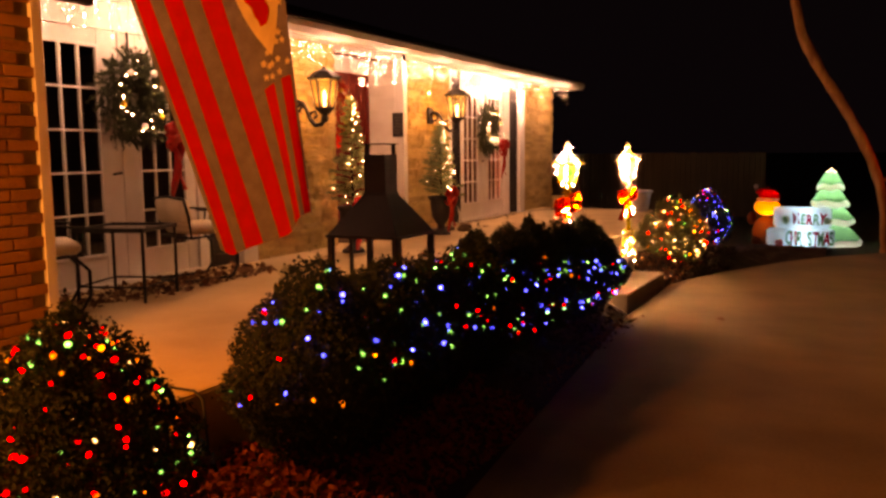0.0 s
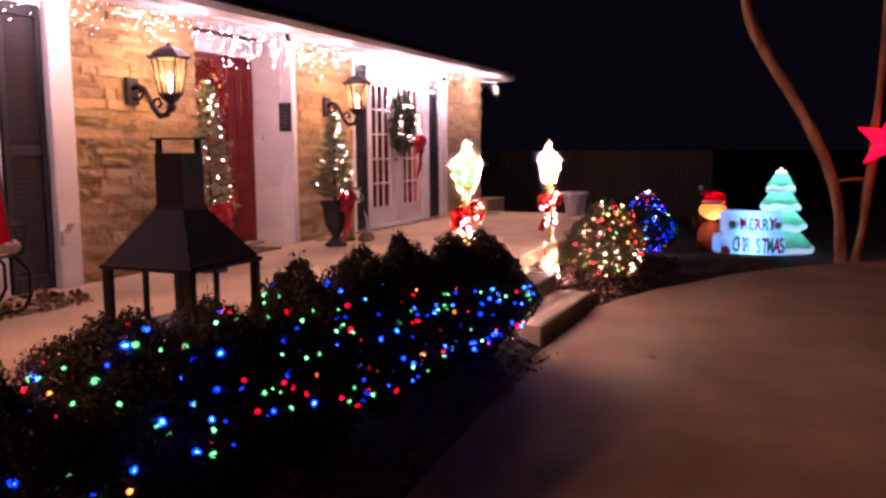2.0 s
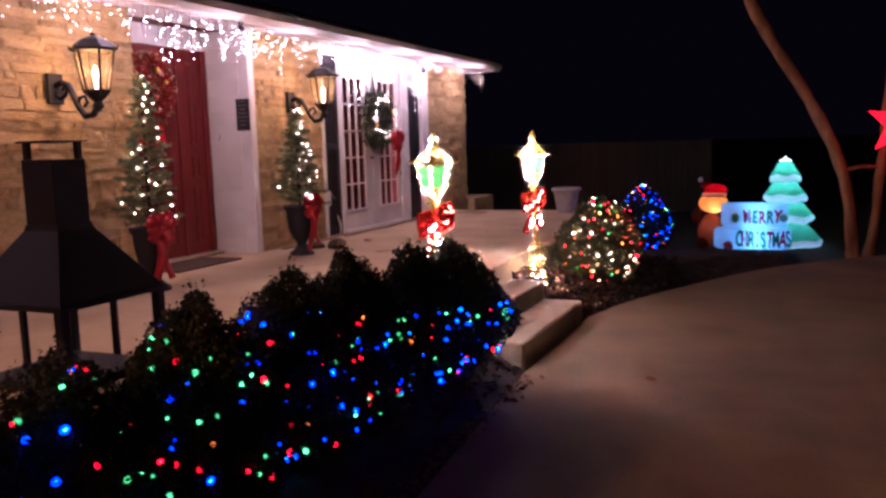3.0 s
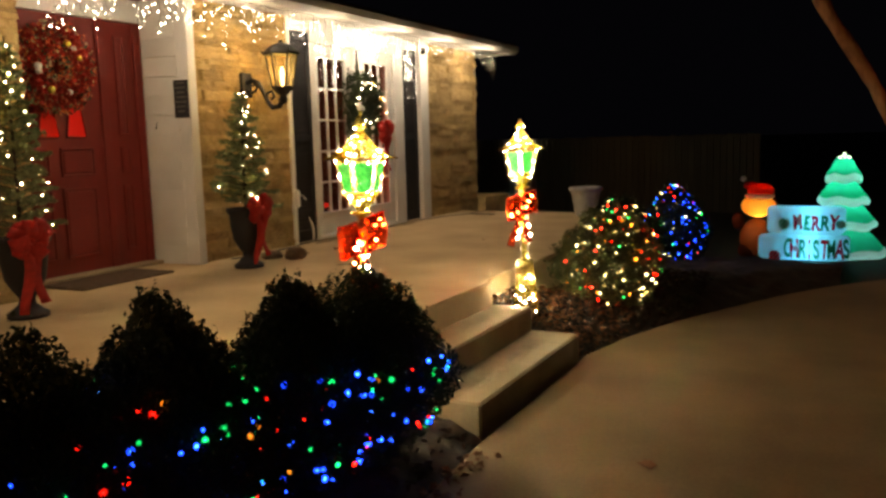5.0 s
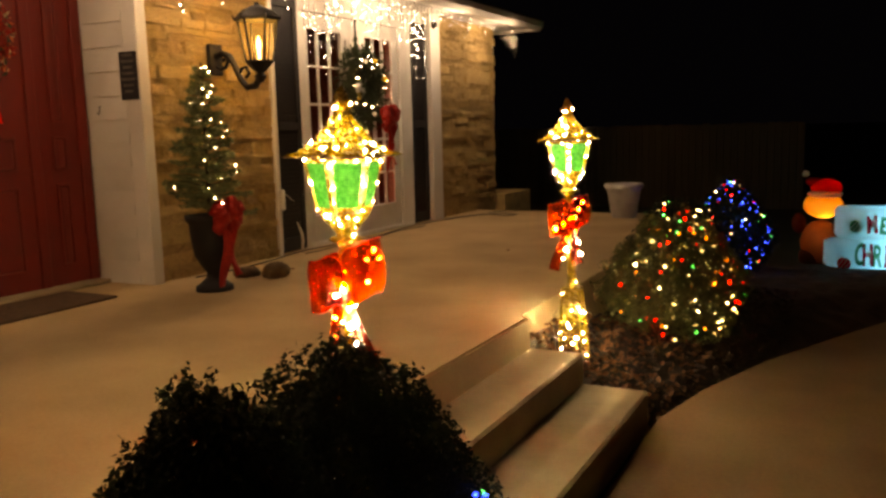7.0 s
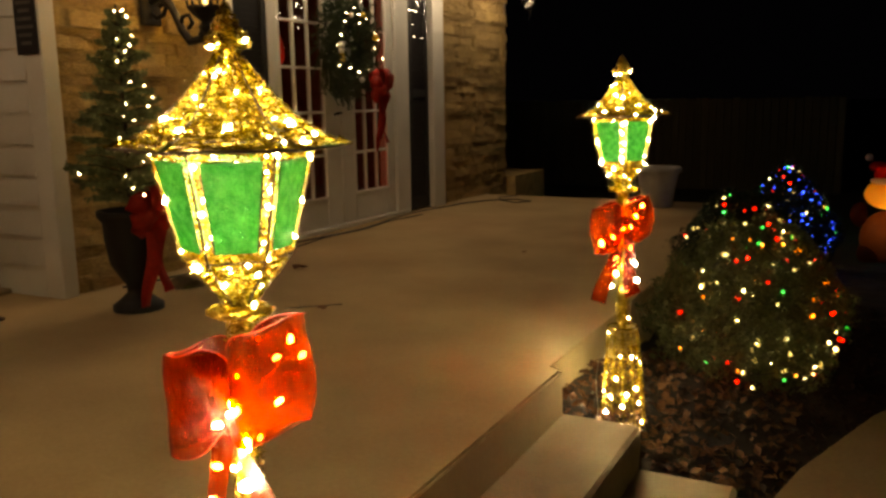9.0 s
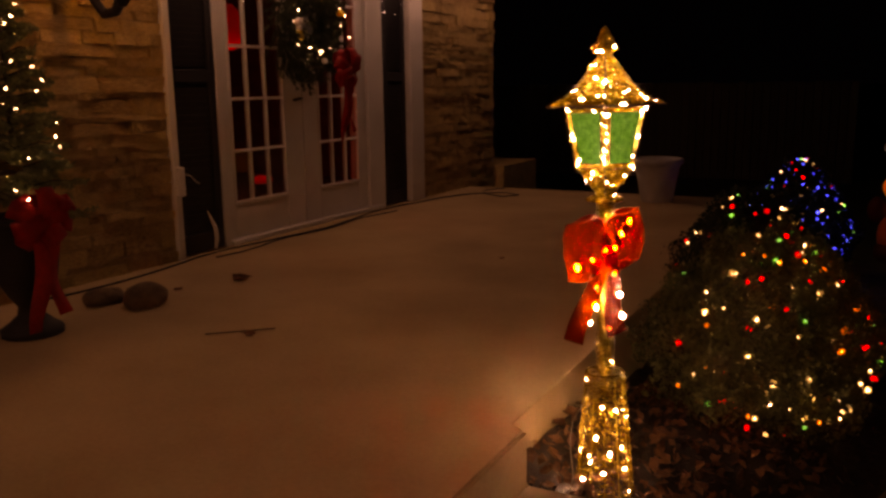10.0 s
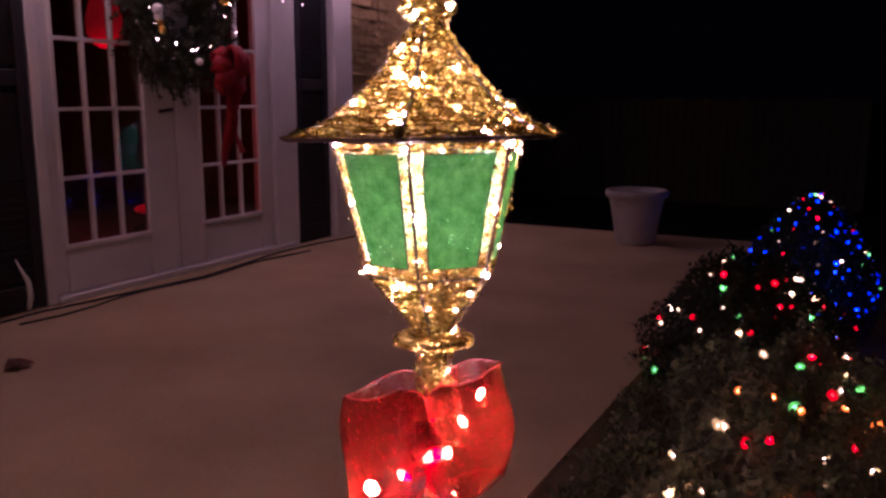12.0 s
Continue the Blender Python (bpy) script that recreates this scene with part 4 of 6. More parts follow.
def lamp_post(turn, tails, right, bow_bulbs):
    post = thing("lamp_post_decoration", pose(0, 0, 0), "gold tinsel lamp post decoration with green panels and red bow, lit", "lamp post", "lit lamp post decorations")
    corner = [turn + k * math.pi / 3 for k in range(6)]
    at = lambda a, rad, z: Vector((rad * math.cos(a), rad * math.sin(a), z))
    # finial
    bm = bmesh.new()
    prof = [(0.010, 1.405), (0.012, 1.425), (0.030, 1.434), (0.022, 1.446), (0.012, 1.465), (0.006, 1.488), (0.002, 1.504)]
    lathe(bm, prof, 10)
    finial = part("finial", bm, GOLD, post, smooth=True)
    tinsel("wound_strand", [(1.500, 0.005), (1.486, 0.011), (1.464, 0.022), (1.444, 0.036), (1.434, 0.041), (1.428, 0.030), (1.418, 0.014)], 16, 420, turn, 3, False, finial, jitter=0.003)
    # roof
    bm = bmesh.new()
    for a in corner:
        tube(bm, [at(a, rad, z) for z, rad in ROOF_PROFILE] + [at(a, 0.207, 1.266)], 0.0022, 5)
    rim = [at(a, 0.202, 1.264) for a in corner]
    tube(bm, rim + rim[:1], 0.0030, 5)
    roof_ = part("roof_frame", bm, FRAME_WIRE, post)
    tinsel("wound_strand", ROOF_PROFILE, 56, 5600, turn, 4, True, roof_, jitter=0.006)
    for a in corner:
        part("roof_tip", tube(bmesh.new(), [at(a, 0.180, 1.274), at(a, 0.198, 1.266), at(a, 0.209, 1.267)], 0.004, 5, [0.008, 0.005, 0.0012]), GOLD, roof_)
    # lantern body
    bm = bmesh.new()
    for a in corner:
        tube(bm, [at(a, 0.139, 1.262), at(a, 0.095, 1.075)], 0.0024, 5)
    for rad, z in ((0.139, 1.260), (0.095, 1.075)):
        ring = [at(a, rad, z) for a in corner]
        tube(bm, ring + ring[:1], 0.0022, 5)
    body = part("lantern_frame", bm, FRAME_WIRE, post)

    def edge_only(p):
        k = ((math.atan2(p.y, p.x) - turn) % (math.pi / 3)) / (math.pi / 3)
        return k < 0.12 or k > 0.88 or p.z > 1.244 or p.z < 1.092

    tinsel("wound_strand", BODY_PROFILE, 44, 2400, turn, 5, True, body, only=edge_only)
    for k in range(6):
        a, b = corner[k], corner[(k + 1) % 6]
        bm = bmesh.new()
        tl, tr = at(a, 0.136, 1.244).lerp(at(b, 0.136, 1.244), 0.14), at(a, 0.136, 1.244).lerp(at(b, 0.136, 1.244), 0.86)
        bl, br = at(a, 0.100, 1.092).lerp(at(b, 0.100, 1.092), 0.16), at(a, 0.100, 1.092).lerp(at(b, 0.100, 1.092), 0.84)
        grid = [[bm.verts.new(tl.lerp(tr, i / 3).lerp(bl.lerp(br, i / 3), j / 4) + at((a + b) / 2 if k < 5 else corner[5] + math.pi / 6, 0.004 * math.sin(math.pi * i / 3) * math.sin(math.pi * j / 4), 0)) for i in range(4)] for j in range(5)]
        for j in range(4):
            for i in range(3):
                bm.faces.new((grid[j][i], grid[j + 1][i], grid[j + 1][i + 1], grid[j][i + 1]))
        panel = part("panel", thick(bm, 0.001), GREEN_FILM, body, "translucent green film panel")
        bm = bmesh.new()
        tube(bm, [tl, tr, br, bl, tl], 0.0016, 4)
        part("panel_wire", bm, FRAME_WIRE, body)
    # bowl, neck, pole
    bm = bmesh.new()
    for a in corner:
        tube(bm, [at(a, rad, z) for z, rad in BOWL_PROFILE], 0.002, 5)
    bowl = part("bowl_frame", bm, FRAME_WIRE, post)
    tinsel("wound_strand", BOWL_PROFILE, 30, 2200, turn, 6, True, bowl, jitter=0.005)
    bm = bmesh.new()
    lathe(bm, [(0.028, 0.964), (0.050, 0.968), (0.058, 0.974), (0.050, 0.981), (0.028, 0.986)], 20)
    collar = part("collar", bm, GOLD, post, smooth=True)
    tinsel("wound_strand", [(0.986, 0.034), (0.978, 0.056), (0.972, 0.058), (0.964, 0.036)], 8, 500, turn, 9, False, collar, jitter=0.003)
    pole = part("pole", lathe(bmesh.new(), [(0.019, 0.40), (0.019, 0.966)], 8), GOLD, post, smooth=True)
    tinsel("wound_strand", [(0.966, 0.027), (0.41, 0.027)], 60, 1900, turn, 7, False, pole)
    # base
    bm = bmesh.new()
    for k in range(12):
        a = turn + k * math.pi / 6
        tube(bm, [at(a, 0.062, 0.41), at(a, 0.094, 0.0)], 0.0016, 4)
    ring = [at(turn + k * math.pi / 6, 0.062, 0.41) for k in range(12)]
    tube(bm, ring + ring[:1], 0.003, 5)
    ring = [at(turn + k * math.pi / 6, 0.094, 0.004) for k in range(12)]
    tube(bm, ring + ring[:1], 0.003, 5)
    base = part("base_frame", bm, GOLD, post)
    tinsel("wound_strand", BASE_PROFILE, 40, 2800, turn, 8, False, base, jitter=0.006)
    bm = bmesh.new()
    for k in (0, 2, 4):
        a = turn + k * math.pi / 3
        rod(bm, at(a, 0.094, 0.01), at(a, 0.096, -0.12), 0.003)
    part("ground_stake", bm, FRAME_WIRE, post)
    # bow
    bow(post, pose(0, -0.012, 0.842, 0, 0, 0), RED_FILM, tails, right)
    # bulbs and lead
    r = random.Random(5)
    spots = []
    for k in range(17):
        f, a0 = min(0.97, 0.10 + 0.88 * r.random() ** 0.7), k * 2.4
        for q in range(r.choice((1, 1, 2, 3))):
            z, rad = on_profile(ROOF_PROFILE, min(0.99, max(0.02, f + r.uniform(-0.05, 0.05))))
            a = a0 + r.uniform(-0.10, 0.10)
            spots.append(at(a, hex_at(a, rad, turn) * 0.97, z))
    for k in range(6):
        for f in (0.12, 0.55, 0.93):
            z, rad = on_profile(BODY_PROFILE, min(0.98, f + r.uniform(-0.1, 0.05)))
            spots.append(at(corner[k] + r.uniform(-0.06, 0.06), rad * 0.97, z))
    for k in range(8):
        z, rad = on_profile(BOWL_PROFILE, r.random())
        spots.append(at(k * 2.4, rad * 0.95, z))
    spots += [at(0.4, 0.030, 1.440), at(2.6, 0.030, 1.430), at(4.4, 0.034, 1.428)]
    for k in range(14):
        spots.append(at(k * 1.7, 0.07 * (k % 3) / 2, 1.09 + 0.012 * k))
    for k in range(9):
        spots.append(at(k * 2.4 + 0.5, 0.027, 0.44 + 0.06 * k))
    for k in range(18):
        z, rad = on_profile(BASE_PROFILE, r.random())
        spots.append(at(k * 2.4 + 1.0, rad * 0.95, z))
    for x, z in ((0.01, 0.775), (-0.025, 0.66), (-0.03, 0.60), (-0.045, 0.545), (0.03, 0.70), (0.045, 0.64), (0.055, 0.57)):
        spots.append(Vector((x, -0.050 - 0.03 * r.random(), z + 0.045)))
    spots += [Vector((x, y, 0.842 + z)) for x, y, z in bow_bulbs]
    # extra flecks round each bulb, added to spread its glow
    nest, nest_out = [], []
    for p in spots:
        for q in range(9):
            nest.append(p + Vector([r.gauss(0, 0.006) for _ in range(3)]))
            nest_out.append(Vector([r.gauss(0, 1) for _ in range(3)]))
    put("tinsel_rest", flakes("tinsel_rest", np.array(nest), np.array(nest_out), 0.0026, np.random.default_rng(17), GOLD, 0.9, 3.4), post)["kind"] = "stuff"
    for p in spots:
        # bow bulbs enlarged to stand in for their glow
        put("bulb", POST_BULB, post, Matrix.Translation(p) @ scatter_turn(r) @ Matrix.Scale(r.choice((0.6, 0.75, 0.95, 1.2)) * (3.2 if 0.5 < p.z < 0.97 and p.y < -0.03 else 1.35), 4))
    bm = bmesh.new()
    tube(bm, [(0.03, -0.05, 0.74), (0.036, -0.05, 0.62), (0.03, -0.045, 0.5), (0.026, -0.04, 0.42), (0.06, -0.05, 0.41)], 0.0016, 4)
    tube(bm, [(-0.06, -0.05, 0.33), (-0.10, -0.08, 0.27), (-0.11, -0.10, 0.2), (-0.10, -0.09, 0.08), (-0.12, -0.12, 0.0)], 0.0016, 4)
    part("lead_wire", bm, CLEAR_WIRE, post)
    return post


POST_Z = 0.25
first = lamp_post(math.pi / 6, ((-1, 0.085, 0.30), (1, 0.030, 0.27)), (0.106, 0.175, 0.032),
                  ((-0.085, -0.05, -0.08), (-0.035, -0.055, -0.055), (0.075, -0.05, 0.07), (0.05, -0.055, 0.03), (0.03, -0.06, -0.015)))
first.matrix_basis = pose(-2.600, 10.49, POST_Z, -1.0, -1.6, 0) @ pose(0, 0, 0, 0, 0, 17)
second = lamp_post(math.pi / 6, ((-1, 0.020, 0.34), (1, 0.105, 0.30)), (0.146, 0.205, 0.055),
                   ((0.125, -0.055, 0.105), (0.138, -0.040, 0.074), (0.100, -0.060, 0.072), (0.102, -0.060, -0.005), (0.022, -0.075, -0.028), (-0.012, -0.075, -0.055)))
second.matrix_basis = pose(-2.712, 8.30, POST_Z, 0, 0.4, 10)
# the sum of the small bulbs inside each lantern and its roof
for x, y in ((-2.643, 10.51), (-2.712, 8.30)):
    lamp("post_glow", (x, y, POST_Z + 1.16), 6.0, (1.0, 0.81, 0.42), 0.03)
    lamp("post_glow", (x, y, POST_Z + 0.20), 2.8, (1.0, 0.81, 0.42), 0.02)
    lamp("post_glow", (x - 0.03, y - 0.055, POST_Z + 0.86), 0.35, (1.0, 0.66, 0.2), 0.012)
    lamp("post_glow", (x, y, POST_Z + 1.31), 5.0, (1.0, 0.81, 0.42), 0.02)

# ---- on and beside the facade ----
NEEDLE = surface("fir_needle", (0.09, 0.12, 0.05), (0.30, 0.34, 0.17), 18, 0.5, bump=0.0, through_light=0.2)
RIBBON = surface("red_velvet", (0.28, 0.006, 0.006), (0.50, 0.02, 0.015), 30, 0.6, bump=0.3, through_light=0.2)
FROST = bpy.data.materials.new("seeded_lantern_glass")
FROST.use_nodes = True
_n, _l = FROST.node_tree.nodes, FROST.node_tree.links
_clear, _milky, _mix = _n.new("ShaderNodeBsdfTransparent"), _n.new("ShaderNodeBsdfTranslucent"), _n.new("ShaderNodeMixShader")
_seeds = _n.new("ShaderNodeTexNoise")
_seeds.inputs["Scale"].default_value = 60
_level = _n.new("ShaderNodeMapRange")
_level.inputs["To Min"].default_value, _level.inputs["To Max"].default_value = 0.004, 0.022
_l.new(_seeds.outputs["Fac"], _level.inputs["Value"])
_l.new(_level.outputs[0], _mix.inputs[0])
_clear.inputs["Color"].default_value = (0.95, 0.9, 0.8, 1)
_milky.inputs["Color"].default_value = (0.88, 0.88, 0.86, 1)
_l.new(_clear.outputs[0], _mix.inputs[1])
_l.new(_milky.outputs[0], _mix.inputs[2])
_l.new(_mix.outputs[0], _n["Material Output"].inputs["Surface"])
LANTERN_BULB = glow("lantern_bulb", (1.0, 0.78, 0.46), 9)


def wall_lantern(y):
    """Six-sided lantern on a scrolled wall arm; the wall is at local x = 0 and the lantern hangs out along +x."""
    s = thing("wall_lantern", pose(FRONT + 0.03, y, 0), "black iron wall lantern on a scrolled bracket, lit", "wall lantern", "wall lanterns")
    cx = 0.44
    part("wall_plate", box(bmesh.new(), -0.02, -0.075, 2.06, 0.02, 0.075, 2.30, 0.008), IRON, s)
    bm = bmesh.new()
    arm = [(0.01, 0, 2.20), (0.08, 0, 2.225), (0.15, 0, 2.20), (0.20, 0, 2.12), (0.25, 0, 2.02), (0.31, 0, 1.955), (0.39, 0.0, 1.965), (cx, 0, 2.03), (cx, 0, 2.11)]
    tube(bm, arm, 0.016, 8, [0.024, 0.026, 0.025, 0.024, 0.024, 0.026, 0.026, 0.028, 0.03])
    tube(bm, [(0.01, 0, 2.13), (0.06, 0, 2.10), (0.11, 0, 2.12), (0.135, 0, 2.16), (0.11, 0, 2.19), (0.085, 0, 2.165)], 0.014, 6)
    tube(bm, [(0.235, 0, 2.04), (0.26, 0, 2.10), (0.31, 0, 2.11), (0.335, 0, 2.06), (0.30, 0, 2.03)], 0.013, 6)
    part("scroll_arm", bm, IRON, s, smooth=True)
    bm = bmesh.new()
    lathe(bm, [(0.02, 1.985), (0.048, 2.03), (0.03, 2.06), (0.06, 2.085), (0.105, 2.135), (0.105, 2.15)], 6, math.pi / 6)
    for v in bm.verts:
        v.co.x += cx
    part("lantern_foot", bm, IRON, s)
    for k in range(6):
        a = math.pi / 6 + k * math.pi / 3
        part("cage_bar", rod(bmesh.new(), (cx + 0.10 * math.cos(a), 0.10 * math.sin(a), 2.145), (cx + 0.150 * math.cos(a), 0.150 * math.sin(a), 2.445), 0.009, 0.009, 6), IRON, s)
    for k in range(6):
        a, b = math.pi / 6 + k * math.pi / 3, math.pi / 2 + k * math.pi / 3
        bm = bmesh.new()
        vs = [bm.verts.new((cx + q * math.cos(w), q * math.sin(w), z)) for q, w, z in ((0.097, a, 2.15), (0.097, b, 2.15), (0.146, b, 2.44), (0.146, a, 2.44))]
        bm.faces.new(vs)
        pane = part("pane", thick(bm, 0.002), FROST, s, "seeded lantern glass")
        pane.visible_shadow = False
    bm = bmesh.new()
    lathe(bm, [(0.165, 2.44), (0.178, 2.452), (0.175, 2.465), (0.11, 2.525), (0.05, 2.55), (0.02, 2.56), (0.018, 2.58)], 6, math.pi / 6)
    for v in bm.verts:
        v.co.x += cx
    for k in range(6):
        a = math.pi / 6 + k * math.pi / 3
        rod(bm, (cx + 0.172 * math.cos(a), 0.172 * math.sin(a), 2.45), (cx + 0.185 * math.cos(a), 0.185 * math.sin(a), 2.485), 0.010, 0.004, 5)
    part("lantern_roof", bm, IRON, s)
    bm = bmesh.new()
    lathe(bm, [(0.012, 2.16), (0.013, 2.22), (0.018, 2.245), (0.021, 2.27), (0.014, 2.305), (0.003, 2.335)], 12)
    for v in bm.verts:
        v.co.x += cx
    part("bulb", bm, LANTERN_BULB, s, "glowing bulb", smooth=True)
    return s


for y in (7.69, 11.03):
    wall_lantern(y)
    lamp("lantern_glow", (FRONT + 0.47, y, 2.30), 28.0, WARM, 0.04)


# unseen copy of the lantern, added on the brick wing to light the near porch
unseen_lantern = wall_lantern(7.57)
unseen_lantern.matrix_basis = pose(WX + 0.008, 1.55, -0.1)
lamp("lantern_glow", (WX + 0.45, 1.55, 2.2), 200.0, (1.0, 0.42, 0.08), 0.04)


def lights_in(parent, spots, mesh, r):
    for p in spots:
        put("bulb", mesh, parent, Matrix.Translation(p) @ scatter_turn(r))


def potted_tree(x, y, tall, seed, bow_turn):
    """A slim lit fir in a footed black urn, with a red bow on its rim."""
    r, g = random.Random(seed), np.random.default_rng(seed)
    s = thing("potted_tree", pose(x, y, PORCH), "slim lit fir tree in a black urn with a red bow", "potted tree", "trees beside the entry")
    bm = bmesh.new()
    lathe(bm, [(0.13, 0.0), (0.13, 0.03), (0.10, 0.05), (0.055, 0.09), (0.05, 0.13), (0.08, 0.17), (0.125, 0.25), (0.145, 0.38), (0.15, 0.47), (0.175, 0.50), (0.175, 0.53), (0.15, 0.53), (0.14, 0.49)], 20)
    part("urn", bm, BLACK, s, "black footed urn", smooth=True)
    part("soil", lathe(bmesh.new(), [(0.142, 0.48), (0.138, 0.50)], 16), SOIL, s)
    bm = bmesh.new()
    rod(bm, (0, 0, 0.45), (0, 0, tall), 0.016, 0.004)
    spots, out = [], []
    h0, count = 0.56, 84
    for k in range(count):
        f = (k + 0.5) / count
        z = h0 + (tall - h0 - 0.04) * f
        reach = (0.25 * (1 - f) ** 0.8 + 0.035) * r.uniform(0.75, 1.2)
        a = k * 2.4 + r.uniform(-0.3, 0.3)
        root = Vector((0, 0, z - 0.02))
        tip = Vector((reach * math.cos(a), reach * math.sin(a), z + reach * r.uniform(-0.10, 0.22)))
        bend = root.lerp(tip, 0.55) + Vector((0, 0, 0.02))
        tube(bm, [root, bend, tip], 0.003, 4, [0.004, 0.003, 0.001])
        sprigs = [(root, tip)] + [(root.lerp(tip, w), root.lerp(tip, w) + Vector((math.cos(a + t_) * reach * 0.36, math.sin(a + t_) * reach * 0.36, r.uniform(-0.01, 0.02)))) for w, t_ in ((0.35, 0.9), (0.45, -0.9), (0.68, 0.8), (0.74, -0.8))]
        for p, q in sprigs:
            way = (q - p)
            for _ in range(max(16, int(way.length * 640))):
                w = g.random()
                needle = way.normalized() * 0.6 + Vector(g.normal(size=3)) * 0.55
                spots.append(p.lerp(q, w) + needle * 0.010)
                out.append(needle.cross(Vector(g.normal(size=3))))
    part("trunk", bm, BARK, s)
    put("needles", flakes("needles", np.array(spots), np.array(out), 0.0088, g, NEEDLE, 0.3, 3.6), s)
    bulbs = []
    for k in range(34):
        f = k / 33
        a = bow_turn + (0.9 if k % 2 else -0.6) * (1 - 0.3 * f) + r.uniform(-0.5, 0.5) + (3.14 if k % 5 == 0 else 0)
        reach = (0.215 * (1 - f) ** 0.8 + 0.03) * r.uniform(0.75, 1.1)
        bulbs.append(Vector((reach * math.cos(a), reach * math.sin(a), h0 + 0.0 + (tall - h0 - 0.03) * f + r.uniform(-0.03, 0.03))))
    lights_in(s, bulbs, FIR_BULB, r)
    puff_bow(s, pose(0.14 * math.cos(bow_turn), 0.14 * math.sin(bow_turn), 0.53, 0, 0, math.degrees(bow_turn) + 90), 0.28, RIBBON, 0.46, seed)
    return s


potted_tree(-5.15, 8.05, 1.80, 1, -0.4)
potted_tree(-5.15, 10.28, 1.56, 2, -0.2)


def wreath(name, x, y, z, radius, label, seed, ribbon_at, needles=NEEDLE, thickness=0.205, bulbs=18, tail=0.45, bow_size=0.3, size_=0.0085, long_=3.8):
    r, g = random.Random(seed), np.random.default_rng(seed)
    s = thing(name, pose(x, y, z, 0, 0, 90), label, "wreath", "door wreaths")
    spots, out = [], []
    ring_r = radius - thickness
    twigs = bmesh.new()
    for k in range(520):
        a, b = 6.283 * k / 520 + r.uniform(-0.05, 0.05), r.uniform(0, math.pi)
        q = thickness * r.uniform(0.1, 0.55)
        root = Vector(((ring_r + q * math.cos(b)) * math.cos(a), -0.015 - 0.6 * q * math.sin(b), (ring_r + q * math.cos(b)) * math.sin(a)))
        way = Vector((-math.sin(a) * 0.7 + math.cos(a) * math.cos(b) * 0.9, -0.75 * math.sin(b), math.cos(a) * 0.7 + math.sin(a) * math.cos(b) * 0.9)) + Vector([r.gauss(0, 0.25) for _ in range(3)])
        way = way.normalized() * thickness * r.uniform(0.4, 0.95)
        way.y = min(way.y, -0.004 - root.y)
        tube(twigs, [root, root + way], 0.002, 3)
        for _ in range(46):
            w = g.random()
            needle = way.normalized() * 0.6 + Vector(g.normal(size=3)) * 0.6
            spots.append(root + way * w + needle * 0.012)
            out.append(needle.cross(Vector(g.normal(size=3))))
    part("frame_twig", twigs, BARK, s)["kind"] = "stuff"
    put("greenery", flakes("greenery", np.array(spots), np.array(out), size_, g, needles, 0.3, long_), s)
    part("hanger", box(bmesh.new(), -0.012, -0.012, ring_r, 0.012, -0.004, 2.70 - z if z > 1.9 and bulbs else ring_r + 0.02), IRON, s)
    bm = bmesh.new()
    rr = radius - thickness
    pts = [(rr * math.cos(k * math.pi / 12), 0.0, rr * math.sin(k * math.pi / 12)) for k in range(25)]
    tube(bm, pts, 0.008, 5)
    part("ring", bm, BARK, s)
    for k in range(8):
        w = r.uniform(0, 6.28)
        bm = bmesh.new()
        bmesh.ops.create_icosphere(bm, subdivisions=2, radius=r.uniform(0.018, 0.032))
        part("bauble", bm, (WHITE, GOLD)[k % 2], s, "small bauble", at=pose(rr * math.cos(w), -thickness * 0.9, rr * math.sin(w)), smooth=True)
    lights_in(s, [Vector(((rr + r.uniform(-0.08, 0.08)) * math.cos(k * 6.283 / bulbs), -thickness * r.uniform(0.7, 1.05), (rr + r.uniform(-0.08, 0.08)) * math.sin(k * 6.283 / bulbs))) for k in range(bulbs)], FIR_BULB, r)
    if ribbon_at:
        puff_bow(s, pose(ribbon_at[0], -thickness - 0.02, ribbon_at[1]), bow_size, RIBBON, tail, seed)
    return s


WREATH_NEEDLE = surface("wreath_needle", (0.014, 0.026, 0.012), (0.075, 0.10, 0.045), 12, 0.55, bump=0.0, through_light=0.2)
wreath("wreath", FRONT + 0.0, 13.10, 2.03, 0.47, "large green lit wreath with red bow on the french doors", 5, (0.17, -0.33), WREATH_NEEDLE, tail=0.50)
wreath("wreath", FRONT + 0.0, 5.40, 2.14, 0.45, "large green lit wreath with red bow on the french doors", 6, (0.26, -0.33), WREATH_NEEDLE, tail=0.52)
RED_BLOOM = surface("red_silk_petal", (0.22, 0.008, 0.006), (0.48, 0.03, 0.015), 20, 0.6, bump=0.0, through_light=0.2)
red_wreath = wreath("wreath", DOORX + 0.0, 9.25, 2.27, 0.37, "red and orange flower wreath with cream sprigs on the red door", 7, None, RED_BLOOM, 0.16, 0, size_=0.022, long_=1.7)
g = np.random.default_rng(31)
for name, material, count in (("sprig_rest", surface("cream_sprig", (0.30, 0.22, 0.12), (0.55, 0.42, 0.25), 20, 0.7, bump=0.0), 420), ("petal_rest", surface("orange_petal", (0.40, 0.06, 0.01), (0.65, 0.16, 0.03), 20, 0.6, bump=0.0), 700), ("greenery_rest", WREATH_NEEDLE, 900)):
    a, q = g.random(count) * 6.283, g.uniform(-0.15, 0.17, count)
    p = np.stack([(0.21 + q) * np.cos(a), -0.04 - 0.10 * g.random(count), (0.21 + q) * np.sin(a)], 1)
    put(name, flakes(name, p, np.tile([0, -1.0, 0], (count, 1)), 0.016, g, material, 0.8, 2.4), red_wreath)["kind"] = "stuff"

